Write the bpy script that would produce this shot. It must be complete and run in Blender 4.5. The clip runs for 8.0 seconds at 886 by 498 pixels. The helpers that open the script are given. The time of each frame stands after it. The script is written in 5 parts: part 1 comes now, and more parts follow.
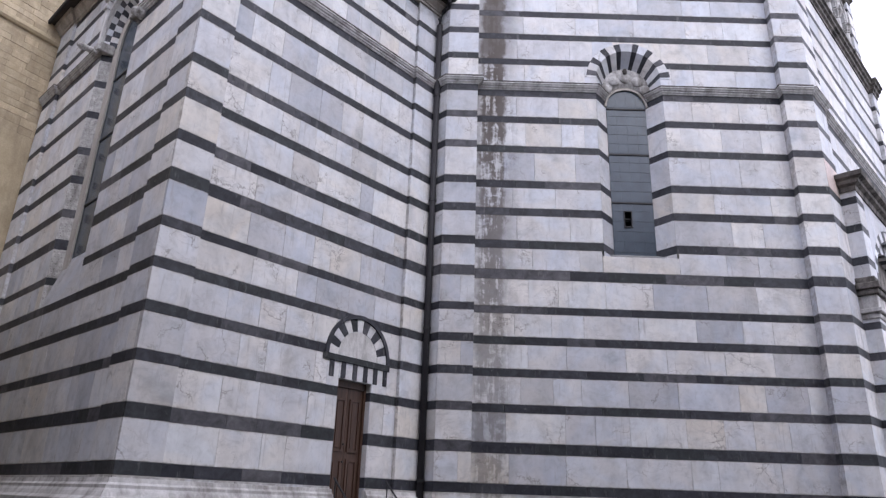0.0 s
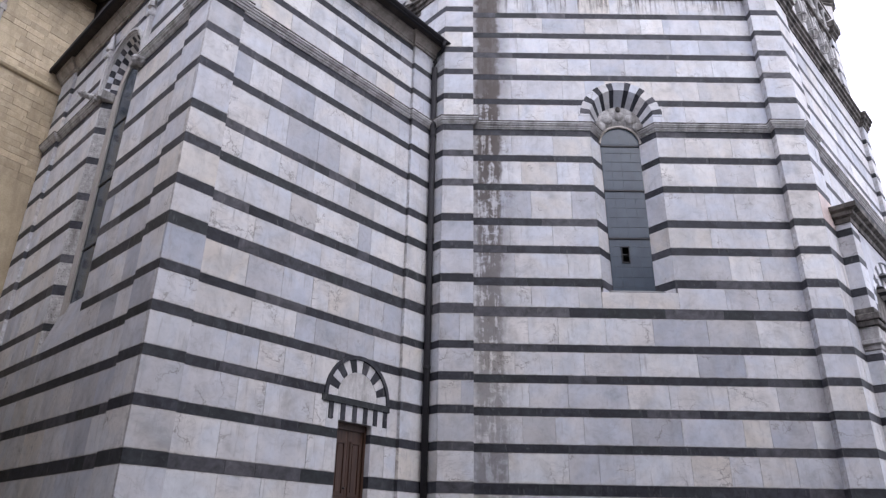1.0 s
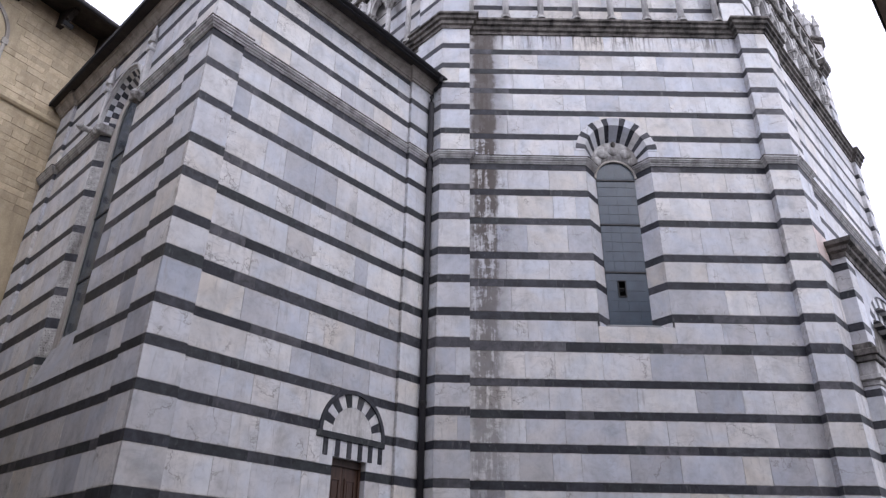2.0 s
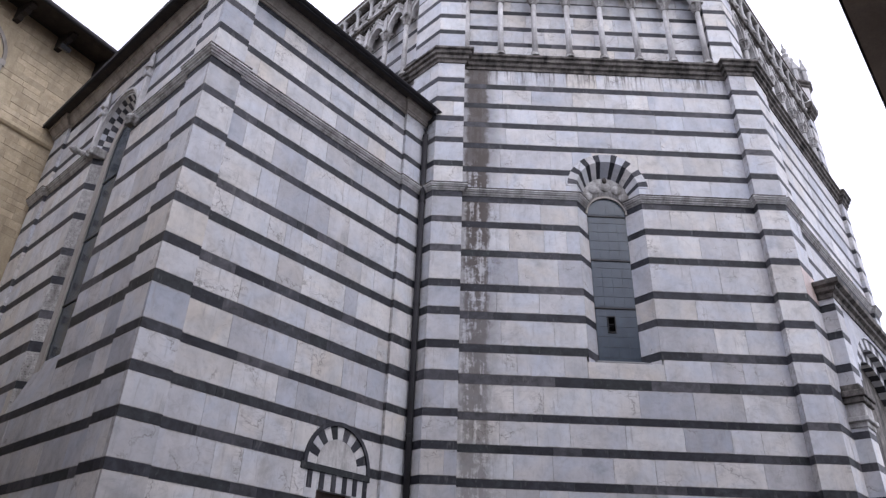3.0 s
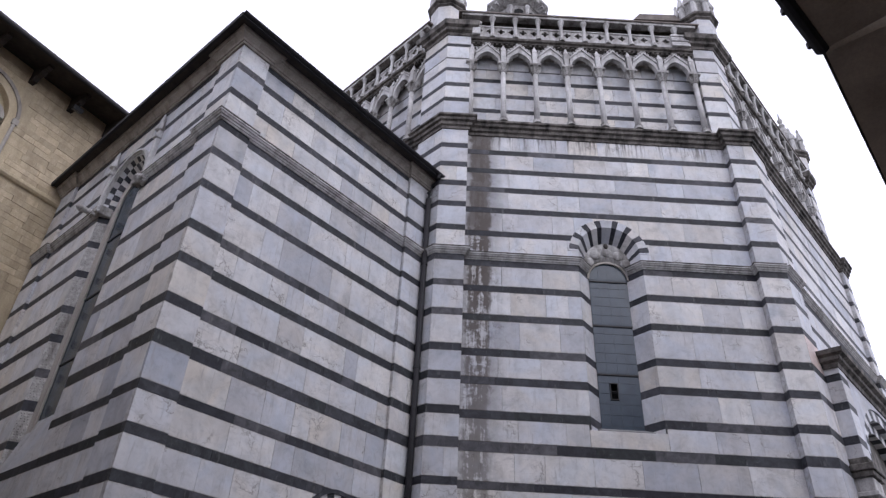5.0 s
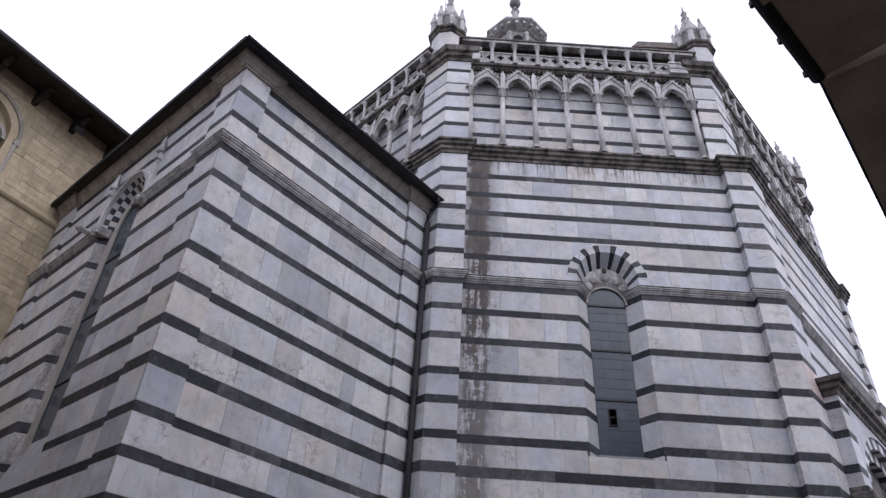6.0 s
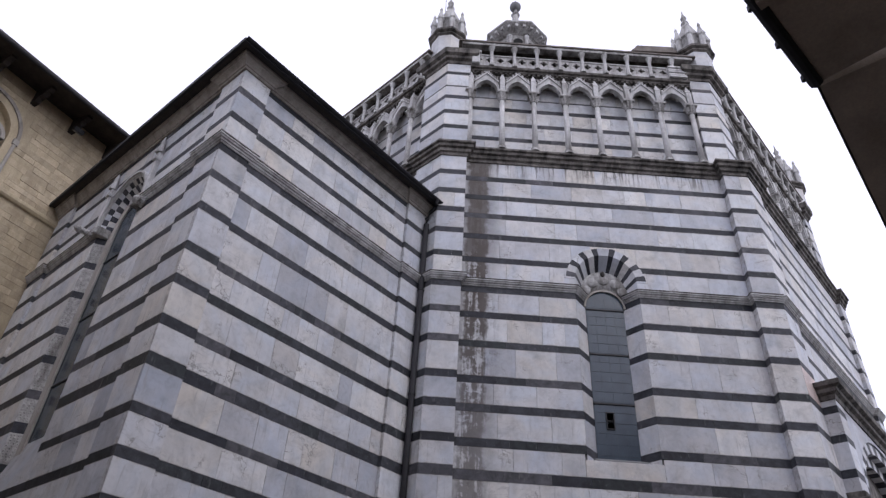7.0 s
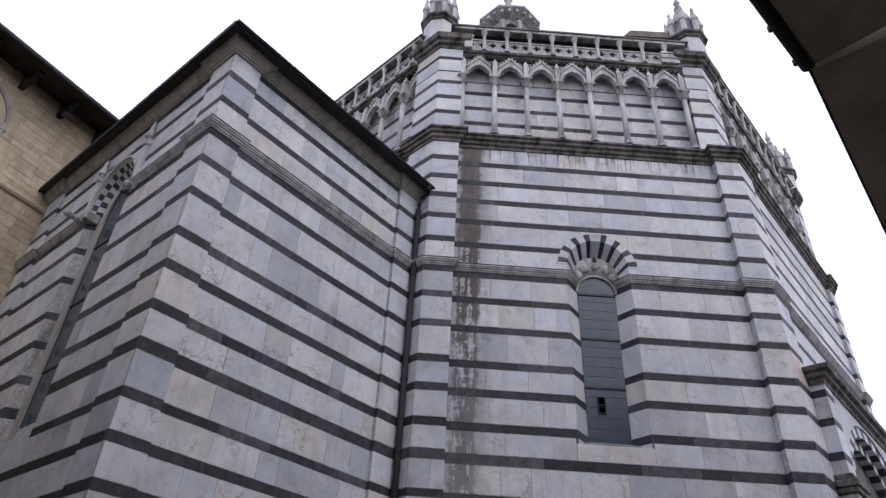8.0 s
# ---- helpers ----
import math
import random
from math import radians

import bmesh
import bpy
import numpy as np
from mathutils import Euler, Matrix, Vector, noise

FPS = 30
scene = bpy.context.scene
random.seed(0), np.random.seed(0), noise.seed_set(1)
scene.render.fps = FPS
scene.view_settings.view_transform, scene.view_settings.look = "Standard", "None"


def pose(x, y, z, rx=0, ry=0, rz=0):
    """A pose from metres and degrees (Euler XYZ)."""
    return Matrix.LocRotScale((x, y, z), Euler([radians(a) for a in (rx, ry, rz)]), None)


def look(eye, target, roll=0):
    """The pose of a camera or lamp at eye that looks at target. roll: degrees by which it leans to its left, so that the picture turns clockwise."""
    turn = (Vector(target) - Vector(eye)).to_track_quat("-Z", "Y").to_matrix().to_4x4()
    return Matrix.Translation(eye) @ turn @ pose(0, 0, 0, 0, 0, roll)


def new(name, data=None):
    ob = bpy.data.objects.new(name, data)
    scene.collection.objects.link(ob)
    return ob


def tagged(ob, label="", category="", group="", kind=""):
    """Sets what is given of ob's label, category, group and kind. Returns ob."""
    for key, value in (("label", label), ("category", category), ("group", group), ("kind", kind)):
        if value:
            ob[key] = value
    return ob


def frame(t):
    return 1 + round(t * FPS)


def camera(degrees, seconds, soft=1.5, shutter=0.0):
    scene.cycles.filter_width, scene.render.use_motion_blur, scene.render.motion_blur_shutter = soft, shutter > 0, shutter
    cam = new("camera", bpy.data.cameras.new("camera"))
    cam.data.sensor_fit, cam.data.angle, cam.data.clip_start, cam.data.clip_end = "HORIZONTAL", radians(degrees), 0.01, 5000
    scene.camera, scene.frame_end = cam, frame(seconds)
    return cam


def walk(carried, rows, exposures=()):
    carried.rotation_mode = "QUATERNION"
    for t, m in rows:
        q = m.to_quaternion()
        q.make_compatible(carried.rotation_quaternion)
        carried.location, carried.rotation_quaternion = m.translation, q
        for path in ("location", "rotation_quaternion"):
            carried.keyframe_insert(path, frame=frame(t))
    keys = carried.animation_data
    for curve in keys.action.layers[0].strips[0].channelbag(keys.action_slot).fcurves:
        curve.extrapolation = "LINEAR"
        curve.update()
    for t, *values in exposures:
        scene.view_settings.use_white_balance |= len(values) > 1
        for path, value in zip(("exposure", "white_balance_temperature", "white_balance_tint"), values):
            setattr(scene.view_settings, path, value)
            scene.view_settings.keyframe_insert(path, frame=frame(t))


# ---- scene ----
cam = camera(65.69, 8.0, soft=1.35)
# seconds, x, y, z, pitch above the level, roll, yaw
PATH = [
    (0, 0.000, 0.000, 1.600, 20.45, -1.93, 1.38),
    (0.5, 0.014, 0.000, 1.584, 22.45, -1.24, 1.65),
    (1, 0.011, -0.005, 1.578, 23.74, -0.95, 1.66),
    (1.5, 0.009, 0.004, 1.587, 25.07, -0.76, 1.60),
    (3, -0.021, -0.003, 1.623, 29.06, -1.78, -0.10),
    (3.5, -0.037, -0.005, 1.620, 30.21, -2.03, -0.63),
    (4, -0.054, -0.013, 1.638, 31.58, -2.05, -0.89),
    (4.5, -0.051, -0.031, 1.653, 32.90, -2.33, -0.49),
    (6, -0.058, -0.041, 1.660, 36.11, -2.81, -0.87),
    (6.5, -0.056, -0.051, 1.668, 36.46, -3.02, -0.98),
    (7, -0.041, -0.038, 1.653, 36.36, -3.05, -1.13),
    (7.5, -0.028, -0.034, 1.643, 35.92, -3.04, -1.41),
    (8, -0.030, -0.018, 1.635, 35.27, -2.68, -1.62),
]
walk(cam, [(t, pose(x, y, z, 90 + p, r, w)) for t, x, y, z, p, r, w in PATH],
     [(0.0, 0.28), (1.0, 0.22), (1.5, 0.15), (3.0, -0.06), (4.5, -0.20), (6.0, -0.37), (8.0, -0.44)])

# ---- light: an overcast day in a narrow street ----
world = bpy.data.worlds.new("overcast_sky")
scene.world = world
world.use_nodes = True
wn = world.node_tree.nodes
wl = world.node_tree.links
wn.clear()
sky = wn.new("ShaderNodeTexSky")
sky.sky_type = "NISHITA"
sky.sun_disc = False
sky.sun_elevation = radians(48)
sky.sun_rotation = radians(145)
sky_bg = wn.new("ShaderNodeBackground")
sky_bg.inputs["Strength"].default_value = 0.06
wl.new(sky.outputs[0], sky_bg.inputs["Color"])
cloud_bg = wn.new("ShaderNodeBackground")
cloud_bg.inputs["Color"].default_value = (0.97, 0.952, 1.14, 1)
cloud_bg.inputs["Strength"].default_value = 1.5
add_bg = wn.new("ShaderNodeAddShader")
w_out = wn.new("ShaderNodeOutputWorld")
wl.new(sky_bg.outputs[0], add_bg.inputs[0])
wl.new(cloud_bg.outputs[0], add_bg.inputs[1])
wl.new(add_bg.outputs[0], w_out.inputs["Surface"])

sun_data = bpy.data.lights.new("sun", "SUN")
sun_data.energy = 0.7
sun_data.angle = radians(40)
sun_data.color = (1.0, 0.97, 0.93)
sun = new("sun", sun_data)
sun.matrix_world = look((16, -8, 30), (2, 12, 5))


# ---- materials ----
def mat(name):
    m = bpy.data.materials.new(name)
    m.use_nodes = True
    return m, m.node_tree.nodes, m.node_tree.links, m.node_tree.nodes["Principled BSDF"]


def noise_node(n, l, vec, scale, detail=4.0, rough=0.55, dist=0.0):
    k = n.new("ShaderNodeTexNoise")
    k.inputs["Scale"].default_value = scale
    k.inputs["Detail"].default_value = detail
    k.inputs["Roughness"].default_value = rough
    k.inputs["Distortion"].default_value = dist
    l.new(vec, k.inputs["Vector"])
    return k


def ramp(n, l, fac, stops):
    k = n.new("ShaderNodeValToRGB")
    e = k.color_ramp.elements
    while len(e) < len(stops):
        e.new(0.5)
    for q, (p, c) in zip(e, stops):
        q.position = p
        q.color = (*c, 1) if len(c) == 3 else c
    l.new(fac, k.inputs["Fac"])
    return k


def grey(v):
    return (v, v, v)


def mix(n, l, kind, fac, a, b):
    k = n.new("ShaderNodeMix")
    k.data_type = "RGBA"
    k.blend_type = kind
    for sock, val in ((k.inputs["Factor"], fac), (k.inputs[6], a), (k.inputs[7], b)):
        if isinstance(val, (int, float)):
            sock.default_value = val
        elif isinstance(val, tuple):
            sock.default_value = (*val, 1)
        else:
            l.new(val, sock)
    return k.outputs[2]


def calc(n, l, op, a, b=0.0, c=0.0):
    k = n.new("ShaderNodeMath")
    k.operation = op
    for i, v in enumerate((a, b, c)):
        if isinstance(v, (int, float)):
            k.inputs[i].default_value = v
        else:
            l.new(v, k.inputs[i])
    return k.outputs[0]


def place_vector(n, l, shift_by_object=True):
    """World position, shifted at random from piece to piece."""
    geo = n.new("ShaderNodeNewGeometry")
    info = n.new("ShaderNodeObjectInfo")
    sc = n.new("ShaderNodeVectorMath")
    sc.operation = "MULTIPLY_ADD"
    comb = n.new("ShaderNodeCombineXYZ")
    for i in range(3):
        l.new(info.outputs["Random"], comb.inputs[i])
    l.new(comb.outputs[0], sc.inputs[0])
    sc.inputs[1].default_value = (37.0, 53.0, 71.0) if shift_by_object else (0, 0, 0)
    l.new(geo.outputs["Position"], sc.inputs[2])
    return sc.outputs[0], info.outputs["Random"], geo.outputs["Position"]


def bump(n, l, p, height, strength, dist=0.01):
    b = n.new("ShaderNodeBump")
    b.inputs["Strength"].default_value = strength
    b.inputs["Distance"].default_value = dist
    l.new(height, b.inputs["Height"])
    l.new(b.outputs[0], p.inputs["Normal"])


def vertical_streaks(n, l, pos, scale=(5.0, 5.0, 0.35)):
    mp = n.new("ShaderNodeMapping")
    mp.inputs["Scale"].default_value = scale
    l.new(pos, mp.inputs["Vector"])
    return noise_node(n, l, mp.outputs[0], 1.0, 5, 0.6)


def joint_grime(n, l, vec, c, colour, amount, reach=0.022):
    """Dirt in the joints: a broken dark line round the edges of a dressed slab."""
    tc = n.new("ShaderNodeTexCoord")
    sp = n.new("ShaderNodeSeparateXYZ")
    l.new(tc.outputs["Object"], sp.inputs[0])
    sides = []
    for axis, size, gap in ((0, 0.75, reach * 0.55), (2, 0.5, 0.0)):
        q = sp.outputs[axis]
        sides.append(calc(n, l, "MULTIPLY_ADD", calc(n, l, "MINIMUM", q, calc(n, l, "SUBTRACT", 1.0, q)), size, gap))
    d = calc(n, l, "MINIMUM", sides[0], sides[1])
    ragged = noise_node(n, l, vec, 7.0, 5, 0.7, 0.4)
    d = calc(n, l, "ADD", d, calc(n, l, "MULTIPLY", calc(n, l, "SUBTRACT", ragged.outputs["Fac"], 0.42), reach * 3.2))
    k = ramp(n, l, d, [(0.0, grey(amount)), (reach * 0.45, grey(amount * 0.7)), (reach, grey(0.0))])
    return mix(n, l, "MIX", k.outputs[0], c, colour)


def make_white_marble(name, stain=False, slab=False, tint=None):
    m, n, l, p = mat(name)
    vec, rnd, pos = place_vector(n, l)
    tone = ramp(n, l, rnd, [(0.0, (0.72, 0.715, 0.72)), (0.22, (0.60, 0.607, 0.64)), (0.42, (0.75, 0.74, 0.73)),
                            (0.62, (0.60, 0.61, 0.65)), (0.74, (0.69, 0.655, 0.61)), (0.86, (0.46, 0.475, 0.52)), (0.93, (0.56, 0.565, 0.60)), (1.0, (0.70, 0.695, 0.70))])
    cloud = noise_node(n, l, vec, 1.7, 6, 0.6, 0.6)
    cl = ramp(n, l, cloud.outputs["Fac"], [(0.26, grey(0.62)), (0.42, grey(0.84)), (0.56, grey(0.93)), (0.72, grey(1.0))])
    c = mix(n, l, "MULTIPLY", 1.0, tone.outputs[0], cl.outputs[0])
    hue = noise_node(n, l, vec, 1.3, 3, 0.5, 0.9)
    hm = ramp(n, l, hue.outputs["Fac"], [(0.34, (0.94, 0.975, 1.02)), (0.50, (1.0, 1.0, 1.0)), (0.66, (1.03, 1.0, 0.96))])
    c = mix(n, l, "MULTIPLY", 1.0, c, hm.outputs[0])
    mott = noise_node(n, l, vec, 6.0, 6, 0.65, 1.2)
    mo = ramp(n, l, mott.outputs["Fac"], [(0.32, grey(0.84)), (0.48, grey(0.98)), (0.66, grey(1.04))])
    c = mix(n, l, "MULTIPLY", 0.85, c, mo.outputs[0])
    turn = n.new("ShaderNodeMapping")
    turn.inputs["Rotation"].default_value = (0.5, 0.7, 0.3)
    turn.inputs["Scale"].default_value = (1.0, 1.0, 2.6)
    l.new(vec, turn.inputs["Vector"])
    vein = noise_node(n, l, turn.outputs[0], 1.7, 6, 0.6, 0.7)
    v = calc(n, l, "ABSOLUTE", calc(n, l, "SUBTRACT", vein.outputs["Fac"], 0.5))
    vm = ramp(n, l, v, [(0.0, grey(1.0)), (0.007, grey(0.6)), (0.022, grey(0.0))])
    rare = noise_node(n, l, vec, 1.3, 3)
    rm = ramp(n, l, rare.outputs["Fac"], [(0.48, grey(0.0)), (0.62, grey(0.5))])
    c = mix(n, l, "MIX", calc(n, l, "MULTIPLY", vm.outputs[0], rm.outputs[0]), c, (0.34, 0.335, 0.34))
    blot = noise_node(n, l, vec, 4.5, 6, 0.7, 0.8)
    bm_ = ramp(n, l, blot.outputs["Fac"], [(0.57, grey(0.0)), (0.72, grey(0.55))])
    c = mix(n, l, "MIX", bm_.outputs[0], c, (0.40, 0.40, 0.42))
    st = vertical_streaks(n, l, pos, (3.2, 3.2, 0.3))
    sm = ramp(n, l, st.outputs["Fac"], [(0.35, grey(0.86)), (0.55, grey(1.0))])
    c = mix(n, l, "MULTIPLY", 0.6, c, sm.outputs[0])
    spots = noise_node(n, l, vec, 22.0, 4, 0.7)
    sp = ramp(n, l, spots.outputs["Fac"], [(0.66, grey(0.0)), (0.75, grey(0.55))])
    c = mix(n, l, "MIX", sp.outputs[0], c, (0.30, 0.27, 0.235))
    # cracks: long broken lines across some of the slabs
    crack = n.new("ShaderNodeTexVoronoi")
    crack.feature = "DISTANCE_TO_EDGE"
    crack.inputs["Scale"].default_value = 1.1
    bent = noise_node(n, l, vec, 3.0, 5, 0.65)
    shift = n.new("ShaderNodeVectorMath")
    shift.operation = "MULTIPLY_ADD"
    l.new(bent.outputs["Color"], shift.inputs[0])
    shift.inputs[1].default_value = (0.55, 0.55, 0.55)
    l.new(vec, shift.inputs[2])
    l.new(shift.outputs[0], crack.inputs["Vector"])
    ck = ramp(n, l, crack.outputs["Distance"], [(0.0, grey(1.0)), (0.006, grey(0.75)), (0.014, grey(0.0))])
    some = ramp(n, l, rare.outputs["Fac"], [(0.53, grey(0.0)), (0.60, grey(0.75))])
    c = mix(n, l, "MIX", calc(n, l, "MULTIPLY", ck.outputs[0], some.outputs[0]), c, (0.20, 0.185, 0.17))
    # thin dark drips and scuffs
    drip = vertical_streaks(n, l, vec, (16.0, 16.0, 1.6))
    dk = ramp(n, l, drip.outputs["Fac"], [(0.60, grey(0.0)), (0.72, grey(0.6))])
    c = mix(n, l, "MIX", dk.outputs[0], c, (0.33, 0.32, 0.32))
    if slab:
        c = joint_grime(n, l, vec, c, (0.50, 0.455, 0.39), 0.3, 0.05)
        c = joint_grime(n, l, vec, c, (0.17, 0.16, 0.15), 0.7)
    if tint:
        c = mix(n, l, "MULTIPLY", 1.0, c, tint)
    if stain:
        sep = n.new("ShaderNodeSeparateXYZ")
        l.new(pos, sep.inputs[0])
        wob = noise_node(n, l, pos, 2.4, 6, 0.7, 0.4)
        off = calc(n, l, "MULTIPLY", calc(n, l, "SUBTRACT", wob.outputs["Fac"], 0.5), 0.42)
        d = calc(n, l, "ABSOLUTE", calc(n, l, "SUBTRACT", calc(n, l, "ADD", sep.outputs[0], off), 0.52))
        band = ramp(n, l, d, [(0.0, grey(1.0)), (0.22, grey(0.95)), (0.30, grey(0.45)), (0.62, grey(0.0))])
        patch = noise_node(n, l, pos, 5.5, 7, 0.72, 0.5)
        run = vertical_streaks(n, l, pos, (9.0, 9.0, 0.8))
        both = calc(n, l, "MULTIPLY", calc(n, l, "ADD", patch.outputs["Fac"], run.outputs["Fac"]), 0.5)
        pm = ramp(n, l, both, [(0.42, grey(0.12)), (0.50, grey(1.0))])
        fall = n.new("ShaderNodeMapRange")
        l.new(sep.outputs[2], fall.inputs[0])
        fall.inputs[1].default_value = 3.5
        fall.inputs[2].default_value = 9.5
        fall.inputs[3].default_value = 0.55
        fall.inputs[4].default_value = 1.0
        old = n.new("ShaderNodeMapRange")
        l.new(sep.outputs[2], old.inputs[0])
        old.inputs[1].default_value = 10.9
        old.inputs[2].default_value = 11.6
        old.inputs[3].default_value = 0.0
        old.inputs[4].default_value = 0.95
        f = calc(n, l, "MULTIPLY", band.outputs[0], calc(n, l, "MAXIMUM", calc(n, l, "MULTIPLY", pm.outputs[0], fall.outputs[0]), old.outputs[0]))
        c = mix(n, l, "MIX", f, c, (0.072, 0.057, 0.048))
        # soot washed down from the cornice in thin runs
        wash = vertical_streaks(n, l, pos, (11.0, 11.0, 0.9))
        wm = ramp(n, l, wash.outputs["Fac"], [(0.50, grey(0.0)), (0.62, grey(0.9))])
        reach = n.new("ShaderNodeMapRange")
        l.new(calc(n, l, "ADD", sep.outputs[2], calc(n, l, "MULTIPLY", wob.outputs["Fac"], 0.9)), reach.inputs[0])
        reach.inputs[1].default_value = 14.25
        reach.inputs[2].default_value = 15.0
        g = calc(n, l, "MULTIPLY", wm.outputs[0], reach.outputs[0])
        c = mix(n, l, "MIX", g, c, (0.10, 0.09, 0.085))
    l.new(c, p.inputs["Base Color"])
    rg = ramp(n, l, cloud.outputs["Fac"], [(0.3, grey(0.62)), (0.7, grey(0.42))])
    l.new(rg.outputs[0], p.inputs["Roughness"])
    p.inputs["Specular IOR Level"].default_value = 0.35
    bump(n, l, p, spots.outputs["Fac"], 0.12, 0.006)
    return m


def make_dark_marble(name="dark_serpentine", slab=False):
    m, n, l, p = mat(name)
    vec, rnd, pos = place_vector(n, l)
    tone = ramp(n, l, rnd, [(0.0, (0.018, 0.019, 0.025)), (0.3, (0.036, 0.037, 0.046)), (0.55, (0.024, 0.027, 0.030)), (0.8, (0.046, 0.047, 0.056)), (1.0, (0.080, 0.078, 0.086))])
    cloud = noise_node(n, l, vec, 5.0, 6, 0.65, 0.5)
    cl = ramp(n, l, cloud.outputs["Fac"], [(0.3, grey(0.5)), (0.7, grey(1.6))])
    c = mix(n, l, "MULTIPLY", 1.0, tone.outputs[0], cl.outputs[0])
    pale = noise_node(n, l, vec, 13.0, 5, 0.7)
    pm = ramp(n, l, pale.outputs["Fac"], [(0.62, grey(0.0)), (0.78, grey(0.55))])
    c = mix(n, l, "MIX", pm.outputs[0], c, (0.2, 0.2, 0.195))
    lime = vertical_streaks(n, l, vec, (9.0, 9.0, 2.5))
    lm = ramp(n, l, lime.outputs["Fac"], [(0.60, grey(0.0)), (0.74, grey(0.35))])
    c = mix(n, l, "MIX", lm.outputs[0], c, (0.24, 0.235, 0.23))
    if slab:
        c = joint_grime(n, l, vec, c, (0.16, 0.155, 0.15), 0.45, 0.012)
    l.new(c, p.inputs["Base Color"])
    p.inputs["Roughness"].default_value = 0.6
    p.inputs["Specular IOR Level"].default_value = 0.3
    bump(n, l, p, pale.outputs["Fac"], 0.15, 0.006)
    return m


def make_stone(name, a, b, dirt, dirt_amount, scale=3.0, rough=0.75, streak=True, spread=(0.88, 1.08)):
    m, n, l, p = mat(name)
    vec, rnd, pos = place_vector(n, l)
    c1 = noise_node(n, l, vec, scale, 7, 0.62, 0.3)
    base = ramp(n, l, c1.outputs["Fac"], [(0.3, a), (0.7, b)])
    d = vertical_streaks(n, l, pos, (4.0, 4.0, 0.8)) if streak else noise_node(n, l, pos, 1.3, 5)
    dm = ramp(n, l, d.outputs["Fac"], [(0.45, grey(0.0)), (0.68, grey(dirt_amount))])
    c = mix(n, l, "MIX", dm.outputs[0], base.outputs[0], dirt)
    fine = noise_node(n, l, vec, 30.0, 4, 0.7)
    fm = ramp(n, l, fine.outputs["Fac"], [(0.3, grey(0.82)), (0.7, grey(1.12))])
    c = mix(n, l, "MULTIPLY", 0.8, c, fm.outputs[0])
    tint = ramp(n, l, rnd, [(0.0, grey(spread[0])), (1.0, grey(spread[1]))])
    c = mix(n, l, "MULTIPLY", 1.0, c, tint.outputs[0])
    l.new(c, p.inputs["Base Color"])
    p.inputs["Roughness"].default_value = rough
    p.inputs["Specular IOR Level"].default_value = 0.25
    bump(n, l, p, fine.outputs["Fac"], 0.35, 0.01)
    return m


WHITE = make_white_marble("white_marble")
WHITE_SLAB = make_white_marble("white_marble_slab", slab=True)
PINK_SLAB = make_white_marble("pinkish_marble_slab", slab=True, tint=(1.0, 0.83, 0.76))
STAINED = make_white_marble("white_marble_with_water_stain", stain=True, slab=True)
DARK = make_dark_marble()
DARK_SLAB = make_dark_marble("dark_serpentine_slab", slab=True)
TRIM = make_stone("weathered_marble_moulding", (0.46, 0.455, 0.455), (0.64, 0.63, 0.62), (0.20, 0.185, 0.17), 0.8, 6.0)
# soot on the cornices; in the gallery recess it stands in for shade
GRIME_AND_SHADE = make_stone("grimy_marble_and_shade", (0.055, 0.05, 0.046), (0.24, 0.22, 0.20), (0.018, 0.017, 0.015), 0.97, 5.0)
CARVED = make_stone("carved_grey_marble", (0.30, 0.29, 0.28), (0.60, 0.59, 0.575), (0.12, 0.108, 0.096), 0.85, 11.0)
MORTAR = make_stone("pale_mortar", (0.36, 0.355, 0.35), (0.44, 0.435, 0.43), (0.22, 0.21, 0.2), 0.5)
JAMB = make_stone("beige_stone_jamb", (0.40, 0.37, 0.33), (0.48, 0.45, 0.41), (0.25, 0.23, 0.2), 0.4)
FRIEZE = make_stone("brown_stone_frieze", (0.34, 0.305, 0.27), (0.44, 0.40, 0.36), (0.16, 0.145, 0.13), 0.7)
SANDSTONE = make_stone("yellow_sandstone", (0.46, 0.375, 0.25), (0.60, 0.505, 0.35), (0.31, 0.25, 0.18), 0.5, 2.0)
SAND_BLOCK = make_stone("yellow_sandstone_block", (0.46, 0.37, 0.245), (0.60, 0.505, 0.36), (0.31, 0.25, 0.18), 0.5, 5.0, spread=(0.80, 1.06))
PLASTER = make_stone("ochre_plaster", (0.22, 0.17, 0.12), (0.29, 0.23, 0.165), (0.14, 0.11, 0.085), 0.5, 1.2)
SOFFIT = make_stone("brown_soffit_plaster", (0.42, 0.35, 0.29), (0.52, 0.44, 0.37), (0.28, 0.23, 0.19), 0.6, 1.0, 0.85, False)
TILE = make_stone("dark_roof_tile", (0.055, 0.047, 0.045), (0.10, 0.085, 0.078), (0.04, 0.038, 0.035), 0.6, 6.0)
TIMBER = make_stone("dark_old_timber", (0.032, 0.026, 0.024), (0.06, 0.048, 0.042), (0.02, 0.017, 0.016), 0.6, 5.0)
PAVING = make_stone("grey_stone_paving", (0.085, 0.083, 0.08), (0.13, 0.127, 0.122), (0.06, 0.058, 0.056), 0.6, 2.0, 0.7, False)
BOARDS = make_stone("brown_weathered_boards", (0.15, 0.13, 0.115), (0.24, 0.21, 0.19), (0.08, 0.07, 0.06), 0.6, 4.0)
LEAD = make_stone("grey_lead_roof", (0.20, 0.20, 0.205), (0.28, 0.28, 0.28), (0.12, 0.12, 0.12), 0.6)


